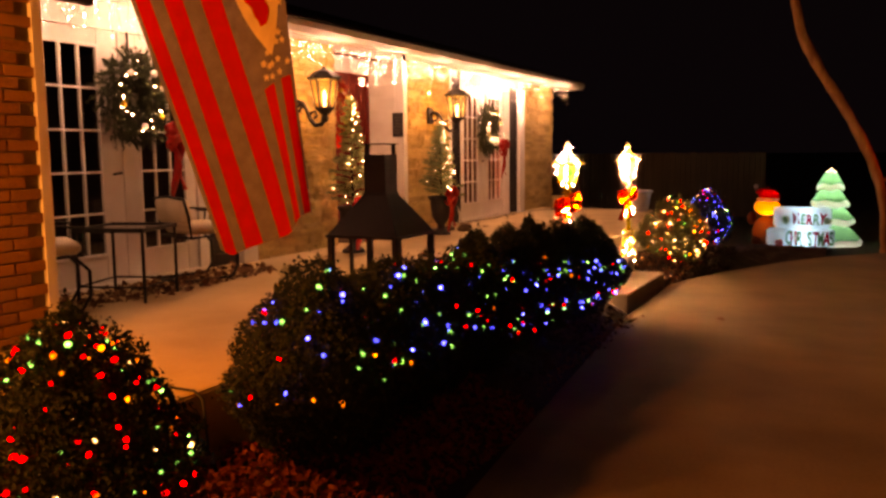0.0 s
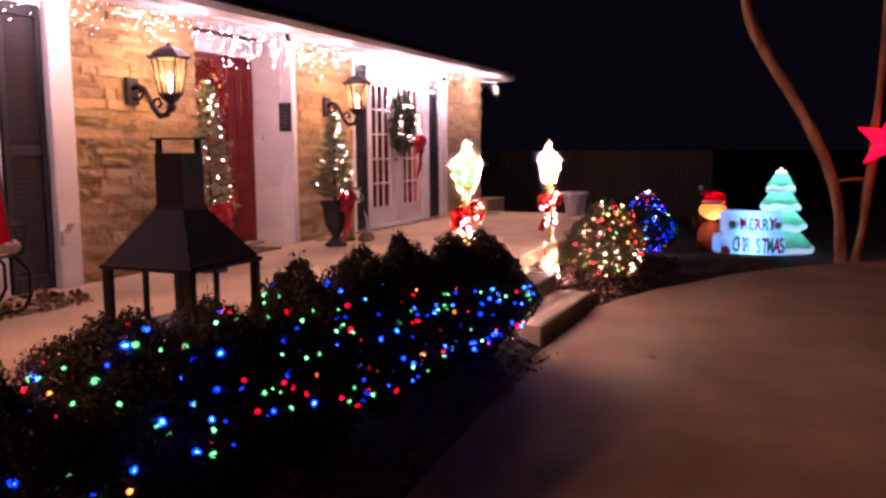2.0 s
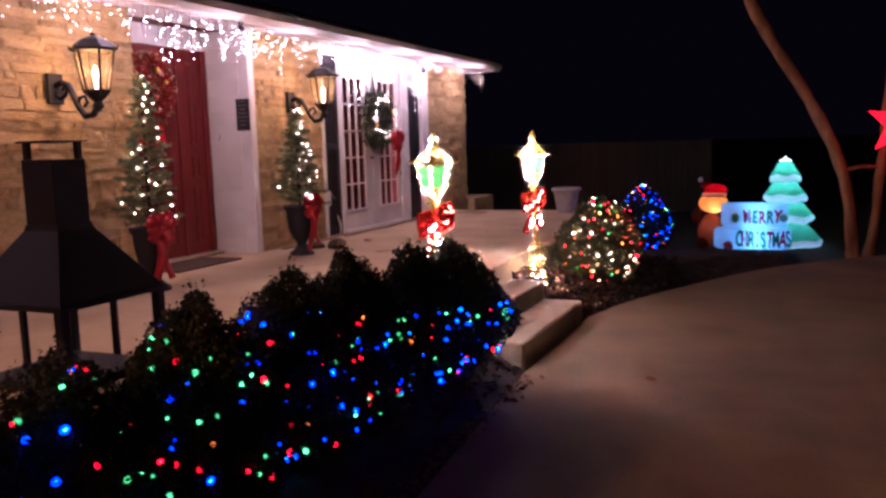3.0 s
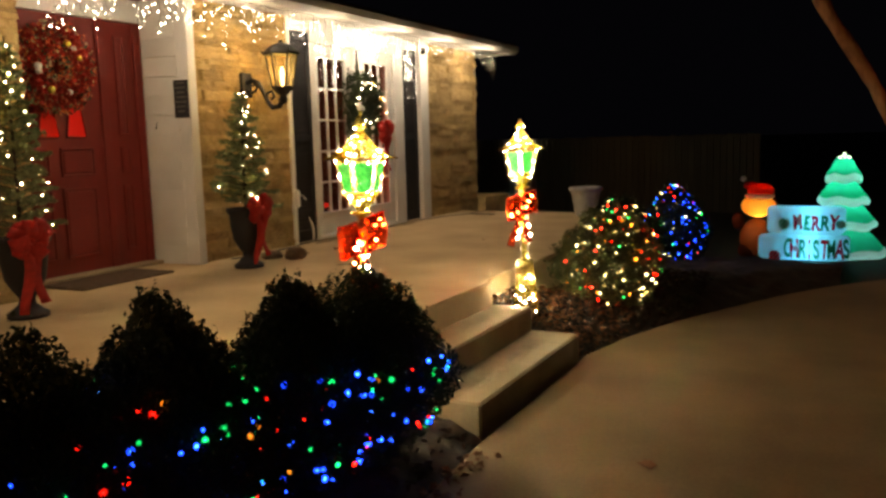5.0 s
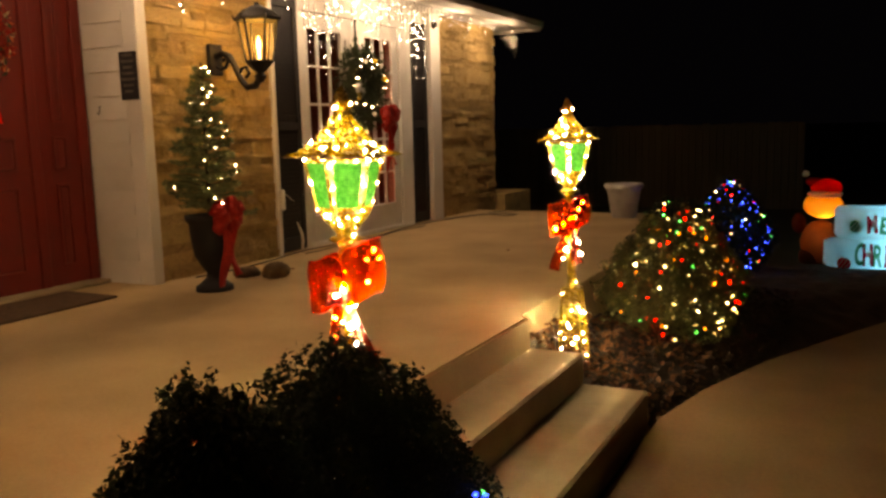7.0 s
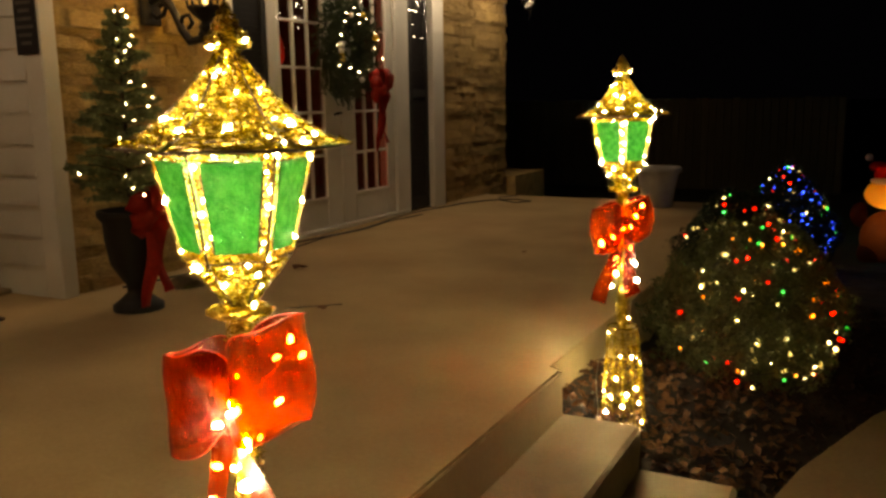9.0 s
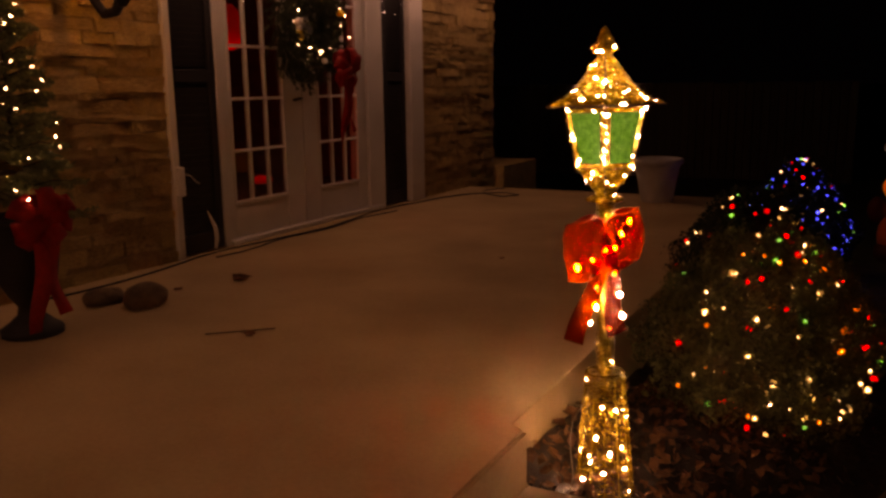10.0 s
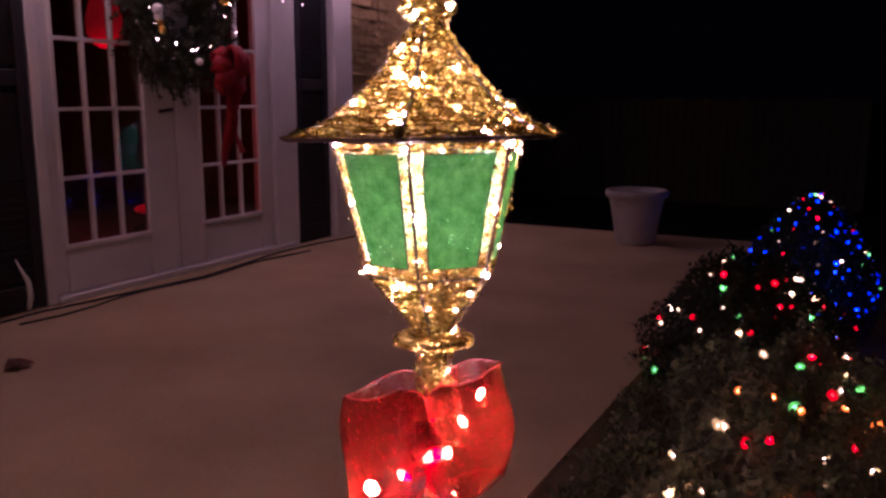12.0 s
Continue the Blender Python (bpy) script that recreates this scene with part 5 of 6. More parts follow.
# plaque
plaque = thing("plaque", pose(-5.79, ALC1 - 0.014, 1.865), "black plaque with pale lettering on white siding", "plaque")
part("board", box(bmesh.new(), -0.085, -0.014, 0, 0.085, 0, 0.335, 0.004), BLACK, plaque)
PALE = surface("pale_lettering", (0.06, 0.058, 0.052), (0.11, 0.105, 0.095), 20, 0.6, bump=0.0)
for k in range(7):
    w = (0.05, 0.062, 0.045, 0.058, 0.066, 0.05, 0.04)[k]
    part("line_of_lettering", box(bmesh.new(), -w, -0.0165, 0.30 - 0.042 * k, w, -0.0142, 0.318 - 0.042 * k), PALE, plaque)

MAT = surface("coir_mat", (0.035, 0.02, 0.012), (0.12, 0.07, 0.04), 25, 0.95, bump=0.9, fine=200)
mat_ = tagged(part("doormat", box(bmesh.new(), -6.10, 8.86, PORCH + 0.001, -5.59, 9.82, PORCH + 0.018, 0.006), MAT), "worn brown coir doormat before the red door", "doormat")

# small outlet with a loose white tie beside the shutter
outlet = thing("outlet", pose(FRONT + 0.02, 11.757, 1.02), "white outdoor outlet cover with a loose white tie", "outlet")
part("cover", box(bmesh.new(), 0, -0.024, -0.09, 0.045, 0.024, 0.09, 0.008), WHITE, outlet)
part("tie", tube(bmesh.new(), [(0.03, 0.02, 0.05), (0.04, 0.07, 0.03), (0.045, 0.11, -0.01), (0.05, 0.13, -0.02)], 0.004, 5), WHITE, outlet)
bm = bmesh.new()
ribbon_path = [(0.0, 0.0, 0.0), (0.012, 0.02, -0.06), (0.02, 0.045, -0.12), (0.022, 0.05, -0.19), (0.02, 0.035, -0.26)]
tube(bm, ribbon_path, 0.012, 6, [0.003, 0.010, 0.014, 0.014, 0.010])
loose = tagged(part("loose_flap", bm, WHITE, at=pose(FRONT - 0.015, 12.03, 0.80), smooth=True), "curled strip of white tape hanging on the shutter", "tape")

outlet = thing("outlet", pose(FRONT + 0.03, 6.84, 0.94), "white outdoor outlet cover with its flap open", "outlet")
part("cover", box(bmesh.new(), 0, -0.035, -0.06, 0.04, 0.035, 0.06, 0.008), WHITE, outlet)
part("flap", box(bmesh.new(), 0.0, -0.035, 0.0, 0.008, 0.035, 0.10, 0.003), WHITE, outlet, at=pose(0.04, 0, 0.05, 0, 35, 0))

# small camera under the soffit and a dark round sensor at the pilaster
eye = thing("security_camera", pose(-5.46, 9.86, SOFFIT + 0.03), "small black security camera under the soffit", "camera")
bm = lathe(bmesh.new(), [(0.03, 0.0), (0.03, -0.012), (0.012, -0.016), (0.012, -0.03)], 12)
part("mount", bm, BLACK, eye, smooth=True)
bm = lathe(bmesh.new(), [(0.010, -0.045), (0.026, -0.04), (0.028, 0.03), (0.02, 0.04)], 12)
part("housing", bm, BLACK, eye, at=pose(0, 0, -0.05, 72, 0, 20), smooth=True)
sensor = thing("sensor", pose(FRONT + 0.03, 14.73, 2.80), "dark round sensor on the white pilaster", "sensor")
part("housing", lathe(bmesh.new(), [(0.045, 0.0), (0.05, 0.012), (0.05, 0.03), (0.036, 0.045), (0.01, 0.05)], 16), IRON, sensor, at=pose(0, 0, 0, 0, 90, 0), smooth=True)
hook = thing("hook", pose(-6.11, ALC1 - 0.012, 1.80), "small dark hook on the white siding", "hook")
part("stem", tube(bmesh.new(), [(0, 0, 0.03), (0, -0.012, 0.02), (0, -0.014, -0.02), (0, -0.024, -0.03), (0, -0.034, -0.018)], 0.004, 6), IRON, hook, smooth=True)

# cables on the porch
CABLE = surface("black_cable", (0.012, 0.010, 0.010), (0.03, 0.026, 0.024), 20, 0.6, bump=0.0)
bm = bmesh.new()
r = random.Random(3)
pts = [(FRONT + 0.10 + 0.05 * math.sin(k * 0.8) + r.uniform(-0.01, 0.01), 10.6 + 0.25 * k, PORCH + 0.007) for k in range(17)]
pts += [(-5.55, 15.0, PORCH + 0.007), (-5.40, 15.35, PORCH + 0.007), (-5.16, 15.55, PORCH + 0.007), (-4.95, 15.42, PORCH + 0.007), (-5.05, 15.25, PORCH + 0.007), (-5.25, 15.3, PORCH + 0.02), (-5.4, 15.6, PORCH + 0.007), (-5.3, 15.9, PORCH + 0.007)]
tube(bm, pts, 0.006, 6)
tagged(part("power_cable", bm, CABLE, smooth=True), "black extension cable lying along the wall", "cable")
bm = bmesh.new()
tube(bm, [(FRONT + 0.16 + 0.03 * math.sin(k * 1.3), 11.9 + 0.2 * k, PORCH + 0.006) for k in range(12)], 0.005, 6)
tagged(part("power_cable", bm, CABLE, smooth=True), "thin black extension cable before the french doors", "cable")
bm = bmesh.new()
tube(bm, [(-4.2, 3.2, PORCH + 0.007), (-3.6, 3.05, PORCH + 0.007), (-3.1, 2.95, PORCH + 0.007), (EDGE - 0.02, 2.95, PORCH + 0.008), (EDGE + 0.03, 2.95, PORCH - 0.03), (EDGE + 0.10, 2.9, 0.25)], 0.007, 6)
tagged(part("power_cable", bm, CABLE, smooth=True), "black extension cable crossing the porch", "cable")

# stones, leaf and twig near the urn
ROCK = surface("brown_rock", (0.07, 0.045, 0.028), (0.22, 0.15, 0.09), 14, 0.9, bump=0.6)
for x, y, sx, sy, sz, seed in ((-5.06, 10.85, 0.09, 0.12, 0.075, 1), (-5.30, 10.80, 0.09, 0.11, 0.05, 2)):
    bm = bmesh.new()
    bmesh.ops.create_icosphere(bm, subdivisions=3, radius=1)
    for v in bm.verts:
        v.co *= 1 + 0.22 * noise.noise(v.co * 1.4 + Vector((seed * 5, 0, 0)))
        v.co = Vector((v.co.x * sx, v.co.y * sy, max(-0.6, v.co.z) * sz + 0.6 * sz))
    tagged(part("rock", bm, ROCK, at=pose(x, y, PORCH - 0.003), smooth=True), "round brown rock by the stone wall", "rock", "rocks")
dead_leaf(-5.02, 11.50, PORCH + 0.001, 2.0, 70)
dead_leaf(-5.15, 11.15, PORCH + 0.001, 0.9, 10)
dead_leaf(-4.25, 10.66, PORCH + 0.001, 1.1, 50)
dead_leaf(-3.9, 12.6, PORCH + 0.001, 0.7, 0)
bm = bmesh.new()
tube(bm, [(-4.42, 10.58, PORCH + 0.006), (-4.30, 10.66, PORCH + 0.012), (-4.20, 10.78, PORCH + 0.006)], 0.0032, 5)
tagged(part("twig", bm, BARK), "dry twig lying on the porch", "twig")

# planter on the far end of the porch
CLAY = surface("white_planter", (0.26, 0.25, 0.24), (0.42, 0.40, 0.38), 6, 0.7, bump=0.2)
pot = thing("planter", pose(-3.64, 15.50, PORCH), "large white round planter with a rolled rim", "planter")
bm = bmesh.new()
lathe(bm, [(0.135, 0.0), (0.145, 0.02), (0.165, 0.16), (0.195, 0.32), (0.205, 0.335), (0.225, 0.345), (0.228, 0.375), (0.215, 0.39), (0.195, 0.385), (0.185, 0.34)], 28)
part("pot", bm, CLAY, pot, smooth=True)
part("soil", lathe(bmesh.new(), [(0.184, 0.33), (0.18, 0.35)], 20), SOIL, pot)

# ---- seating end of the porch ----
fire = thing("outdoor_fireplace", pose(-3.18, 5.36, PORCH), "black steel patio fireplace with pyramid hood and short chimney", "fireplace")
STEEL = surface("dark_steel", (0.008, 0.007, 0.007), (0.026, 0.020, 0.016), 5, 0.7, metal=0.2, bump=0.25)
bm = bmesh.new()
for z0, z1, a, b in ((0.535, 0.815, 0.290, 0.098), (0.815, 0.84, 0.098, 0.092)):
    lathe(bm, [(a * math.sqrt(2), z0), (b * math.sqrt(2), z1)], 4, math.pi / 4)
lathe(bm, [(0.300 * math.sqrt(2), 0.515), (0.300 * math.sqrt(2), 0.535), (0.288 * math.sqrt(2), 0.54)], 4, math.pi / 4)
part("hood", bm, STEEL, fire)
bm = bmesh.new()
box(bm, -0.09, -0.09, 0.83, 0.09, 0.09, 1.115, 0.004)
part("chimney", bm, STEEL, fire)
for x, y in ((-0.07, -0.07), (0.07, 0.07)):
    part("cap_strut", box(bmesh.new(), x - 0.012, y - 0.012, 1.11, x + 0.012, y + 0.012, 1.185), STEEL, fire)
part("chimney_cap", box(bmesh.new(), -0.10, -0.10, 1.185, 0.10, 0.10, 1.193, 0.002), STEEL, fire)
leg = mesh_of("leg", box(bmesh.new(), -0.022, -0.022, 0, 0.022, 0.022, 0.516, 0.004), STEEL)
for x in (-0.27, 0.27):
    for y in (-0.27, 0.27):
        put("leg", leg, fire, pose(x, y, 0))
part("fire_tray", box(bmesh.new(), -0.26, -0.26, 0.16, 0.26, 0.26, 0.20, 0.006), STEEL, fire)
for x, y in ((-0.27, 0.0), (0.0, 0.27)):
    part("upright", box(bmesh.new(), x - 0.012, y - 0.012, 0.19, x + 0.012, y + 0.012, 0.516), STEEL, fire)

table = thing("side_table", pose(-5.207, 4.816, PORCH, 0, 0, 18.7), "square black metal side table with a glass top", "side table")
bm = bmesh.new()
for a, b in (((-0.29, -0.29), (0.29, -0.26)), ((-0.29, 0.26), (0.29, 0.29)), ((-0.29, -0.259), (-0.26, 0.259)), ((0.26, -0.259), (0.29, 0.259))):
    box(bm, a[0], a[1], 0.54, b[0], b[1], 0.575, 0.003)
part("frame", bm, IRON, table)
part("top", box(bmesh.new(), -0.258, -0.258, 0.556, 0.258, 0.258, 0.564), glass("table_glass", (0.6, 0.7, 0.65), 0.05, 0.6), table, "dark glass top")
tleg = mesh_of("leg", rod(bmesh.new(), (0, 0, 0), (0, 0, 0.541), 0.013, 0.013, 8), IRON)
for x in (-0.272, 0.272):
    for y in (-0.272, 0.272):
        put("leg", tleg, table, pose(x, y, 0))
part("lower_ring", tube(bmesh.new(), [(-0.27, -0.27, 0.12), (0.27, -0.27, 0.12), (0.27, 0.27, 0.12), (-0.27, 0.27, 0.12), (-0.27, -0.27, 0.12)], 0.008, 6), IRON, table)

CUSHION = surface("cream_cushion", (0.50, 0.42, 0.30), (0.68, 0.60, 0.46), 6, 0.9, bump=0.3, fine=200)


def patio_chair(x, y, turn, label):
    """Spring-base metal chair; faces local -y."""
    s = thing("patio_chair", pose(x, y, PORCH, 0, 0, turn), label, "chair", "patio chairs")
    bm = bmesh.new()
    for sx in (-0.27, 0.27):
        tube(bm, [(sx, 0.24, 0.74), (sx, 0.20, 0.58), (sx, 0.18, 0.40), (sx, -0.25, 0.42), (sx, -0.27, 0.62), (sx, 0.12, 0.65)], 0.013, 6)
    tube(bm, [(-0.27, 0.24, 0.74), (0, 0.245, 0.76), (0.27, 0.24, 0.74)], 0.013, 6)
    tube(bm, [(-0.27, -0.25, 0.42), (0.27, -0.25, 0.42)], 0.012, 6)
    tube(bm, [(-0.27, 0.18, 0.40), (0.27, 0.18, 0.40)], 0.012, 6)
    part("frame", bm, IRON, s, smooth=True)
    bm = bmesh.new()
    for sx in (-0.22, 0.22):
        tube(bm, [(sx, -0.20, 0.41), (sx, -0.30, 0.30), (sx, -0.30, 0.12), (sx, -0.24, 0.02), (sx, 0.10, 0.016), (sx, 0.28, 0.016)], 0.014, 6)
    tube(bm, [(-0.22, 0.28, 0.016), (0.22, 0.28, 0.016)], 0.013, 6)
    part("spring_base", bm, IRON, s, smooth=True)
    part("seat_cushion", box(bmesh.new(), -0.25, -0.25, 0.425, 0.25, 0.17, 0.52, 0.03), CUSHION, s, "cream seat cushion", smooth=True)
    ob = part("back_cushion", box(bmesh.new(), -0.25, -0.045, 0.0, 0.25, 0.045, 0.22, 0.03), CUSHION, s, "cream back cushion", at=pose(0, 0.185, 0.525, -8, 0, 0), smooth=True)
    return s


patio_chair(-5.40, 5.78, 162, "black metal spring chair with cream cushions")
patio_chair(-5.30, 4.08, 150, "black metal spring chair with cream cushions beside the brick wall")

g = np.random.default_rng(6)
p = np.stack([g.uniform(-5.65, -4.9, 500), g.uniform(4.3, 6.6, 500), PORCH + 0.004 + 0.035 * g.random(500) ** 2], 1)
p[:, 0] -= 0.15 * g.random(500) * (p[:, 0] > -5.3)
tagged(put("leaf_litter", flakes("leaf_litter", p, np.tile([0, 0, 1.0], (500, 1)), 0.055, g, LITTER, 0.5, 1.3)), "drift of red-brown dead leaves along the wall", "leaves", kind="stuff")

# ---- flag ----
flag = thing("flag", pose(0, 0, 0), "red striped flag with stars and shield hanging from a pole", "flag")
CLOTH_RED = surface("red_flag_cloth", (0.42, 0.010, 0.008), (0.56, 0.020, 0.014), 12, 0.8, bump=0.2, through_light=0.6)
# white cloth coloured grey-brown for its unlit side
CLOTH_UNLIT = surface("unlit_white_flag_cloth", (0.12, 0.09, 0.07), (0.19, 0.15, 0.115), 12, 0.8, bump=0.2, through_light=0.5)
CLOTH_CREAM = surface("cream_flag_cloth", (0.60, 0.46, 0.33), (0.80, 0.66, 0.50), 12, 0.8, bump=0.2, through_light=0.5)
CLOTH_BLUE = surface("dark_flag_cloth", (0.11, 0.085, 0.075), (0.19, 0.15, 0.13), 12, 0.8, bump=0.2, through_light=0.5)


def flag_at(u, v):
    """u across the stripes, v from the pole down; the free edge folds back towards the foot."""
    foot = float(np.interp(u, (0, 0.065, 0.27, 0.5, 0.745, 0.93, 1), (0, 0.155, 0.47, 0.78, 0.95, 1.0, 0.985)))
    top = Vector((-4.22 + 1.19 * u, 4.0, 2.72 + 0.33 * u))
    low = Vector((-3.55 + 0.665 * foot, 4.0, float(np.interp(foot, (0, 0.155, 0.47, 0.78, 1), (1.06, 1.03, 1.105, 1.17, 1.31)))))
    across = u + (foot - u) * v ** 1.3
    p = top.lerp(low, v)
    p.x = (-4.22 + 0.67 * v) + (1.19 - 0.525 * v) * across
    p.y += 0.22 * max(0.0, u - 0.72) * v + 0.022 * (0.3 + v) * math.sin(11 * u + 2.2 * v)
    return p


def cloth(name, u0, u1, v0, v1, material, off=0.0, cuts=18):
    bm = bmesh.new()
    n_ = max(3, round((u1 - u0) * 28))
    g_ = [[bm.verts.new(flag_at(u0 + (u1 - u0) * i / n_, v0 + (v1 - v0) * j / cuts) + Vector((0.0, -off, 0))) for i in range(n_ + 1)] for j in range(cuts + 1)]
    for j in range(cuts):
        for i in range(n_):
            bm.faces.new((g_[j][i], g_[j][i + 1], g_[j + 1][i + 1], g_[j + 1][i]))
    return part(name, bm, material, flag, smooth=True)


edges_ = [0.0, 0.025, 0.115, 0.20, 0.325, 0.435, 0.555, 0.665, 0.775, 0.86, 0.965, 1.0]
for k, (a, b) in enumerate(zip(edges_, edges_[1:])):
    cloth("stripe", a, b, 0.0 if b < 0.56 else 0.54, 1.0, CLOTH_RED if k % 2 else CLOTH_UNLIT)
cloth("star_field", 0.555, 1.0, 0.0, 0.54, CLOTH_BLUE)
r = random.Random(2)
for k in range(34):
    u, v = 0.575 + 0.40 * r.random(), 0.04 + 0.48 * r.random()
    bm = bmesh.new()
    c = flag_at(u, v) + Vector((0, -0.006, 0))
    vs = []
    for q in range(10):
        rr = 0.024 if q % 2 == 0 else 0.011
        vs.append(bm.verts.new(c + Vector((rr * math.sin(q * math.pi / 5), 0, rr * math.cos(q * math.pi / 5)))))
    bm.faces.new(vs)
    part("star", thick(bm, 0.001), CLOTH_CREAM, flag)


def patch(name, v0, v1, half, middle, material, off, label):
    """A shaped piece sewn on the cloth, following its folds."""
    bm = bmesh.new()
    rows_ = []
    for j in range(15):
        f = j / 14
        v = v0 + (v1 - v0) * f
        rows_.append([bm.verts.new(flag_at(middle(f) + half(f) * (i / 4 - 1), v) + Vector((0, -off, 0))) for i in range(9)])
    for a, b in zip(rows_, rows_[1:]):
        for i in range(8):
            bm.faces.new((a[i], a[i + 1], b[i + 1], b[i]))
    part(name, bm, material, flag, label, smooth=True)


patch("shield", 0.06, 0.455, lambda f: 0.165 * (1 - f ** 3.5) + 0.002, lambda f: 0.79 + 0.03 * f, CLOTH_CREAM, 0.008, "pale shield emblem")
patch("shield_charge", 0.14, 0.35, lambda f: 0.075 * (0.35 + 0.65 * math.sin(3.1 * f) * (1 + 0.3 * math.sin(17 * f))) + 0.002, lambda f: 0.80 + 0.012 * math.sin(9 * f), CLOTH_RED, 0.013, "red shape on the shield")
bm = bmesh.new()
tube(bm, [(-4.44, 3.90, 2.672), (-4.22, 3.985, 2.735), (-3.03, 3.985, 3.065), (-2.85, 3.985, 3.115)], 0.013, 8)
bmesh.ops.create_icosphere(bm, subdivisions=2, radius=0.03, matrix=pose(-2.84, 3.985, 3.118))
part("flag_pole", bm, WHITE, flag, "white flag pole", smooth=True)
part("pole_bracket", box(bmesh.new(), -4.475, 3.531, 2.60, -4.41, 3.92, 2.68, 0.006), IRON, flag)

# ---- low red-leaved ground cover by the porch's start ----
RED_LEAF = surface("red_groundcover", (0.09, 0.018, 0.012), (0.36, 0.07, 0.05), 18, 0.6, bump=0.0, through_light=0.2)
n = 5200
p = np.stack([g.uniform(-2.72, -1.75, n), g.uniform(2.25, 4.9, n), np.zeros(n)], 1)
p[:, 2] = np.array([bed_height(a, b) for a, b in p[:, :2]]) + 0.13 * g.random(n) * np.clip((-1.66 - p[:, 0]) * 3, 0.1, 1) * np.array([0.6 + 0.4 * noise.noise((a * 4, b * 4, 1)) for a, b in p[:, :2]])
tagged(put("ground_cover", flakes("ground_cover", p, np.tile([0, 0, 1.0], (n, 1)), 0.028, g, RED_LEAF, 0.8, 1.8)), "low red-leaved ground cover in the bed", "plants", kind="stuff")
MULCH = surface("dark_mulch", (0.012, 0.006, 0.004), (0.055, 0.026, 0.014), 25, 0.95, bump=0.3)
n = 2600
p = np.concatenate([np.stack([g.uniform(-2.75, -2.0, n), g.uniform(-0.5, 8.4, n), np.zeros(n)], 1), np.stack([g.uniform(-2.75, -1.6, n), g.uniform(10.3, 13.5, n), np.ones(n)], 1)])
p[:, 2] = [0.006 + (bed_height(a, b) if c < 0.5 else far_bed_height(a, b)) for a, b, c in p]
tagged(put("bark_mulch", flakes("bark_mulch", p, np.tile([0, 0, 1.0], (2 * n, 1)), 0.035, g, MULCH, 0.5, 1.6)), "brown leaf and bark mulch in the beds", "mulch", kind="stuff")

n = 420
p = np.stack([g.uniform(-2.04, -1.93, n) + 0.08 * g.random(n) ** 3, g.uniform(4.5, 8.2, n), 0.004 + 0.02 * g.random(n) ** 2], 1)
tagged(put("fallen_leaves", flakes("fallen_leaves", p, np.tile([0, 0, 1.0], (n, 1)), 0.032, g, LITTER, 0.4, 1.4)), "fallen brown leaves along the driveway's edge", "leaves", kind="stuff")

n = 900
p = np.stack([g.uniform(-2.84, -1.95, n), g.uniform(10.26, 11.5, n), np.zeros(n)], 1)
p[:, 2] = [0.008 + far_bed_height(a, b) for a, b in p[:, :2]] + 0.02 * g.random(n)
tagged(put("fallen_leaves", flakes("fallen_leaves", p, np.tile([0, 0, 1.0], (n, 1)), 0.034, g, LITTER, 0.6, 1.5)), "fallen red-brown leaves round the lamp post's foot", "leaves", kind="stuff")

# ---- lawn beyond the bed ----
GY = -0.19
PUFF_WHITE = surface("white_nylon", (0.72, 0.74, 0.76), (0.86, 0.88, 0.9), 5, 0.5, bump=0.25, fine=30, through_light=0.75)
PUFF_GREEN = surface("green_nylon", (0.015, 0.42, 0.24), (0.025, 0.55, 0.33), 5, 0.5, bump=0.25, fine=30, through_light=0.75)
PUFF_AMBER = surface("amber_nylon", (0.72, 0.30, 0.035), (0.85, 0.40, 0.06), 5, 0.5, bump=0.25, fine=30, through_light=0.75)
PUFF_BROWN = surface("brown_nylon", (0.20, 0.045, 0.012), (0.32, 0.075, 0.02), 5, 0.5, bump=0.3, fine=30, through_light=0.7)
PUFF_RED = surface("red_nylon", (0.60, 0.012, 0.010), (0.75, 0.02, 0.016), 5, 0.5, bump=0.25, fine=30, through_light=0.75)
LETTER_RED = surface("red_print", (0.80, 0.02, 0.05), (0.92, 0.04, 0.09), 9, 0.6, bump=0.1, through_light=0.75)
LETTER_GREEN = surface("green_print", (0.012, 0.30, 0.15), (0.02, 0.40, 0.20), 9, 0.6, bump=0.1, through_light=0.75)
COOL_LED = (0.11, 0.64, 1.0)


def puff(bm, c, sx, sy, sz, sub=3):
    return bmesh.ops.create_icosphere(bm, subdivisions=sub, radius=1, matrix=Matrix.Translation(c) @ Matrix.Diagonal((sx, sy, sz, 1)))


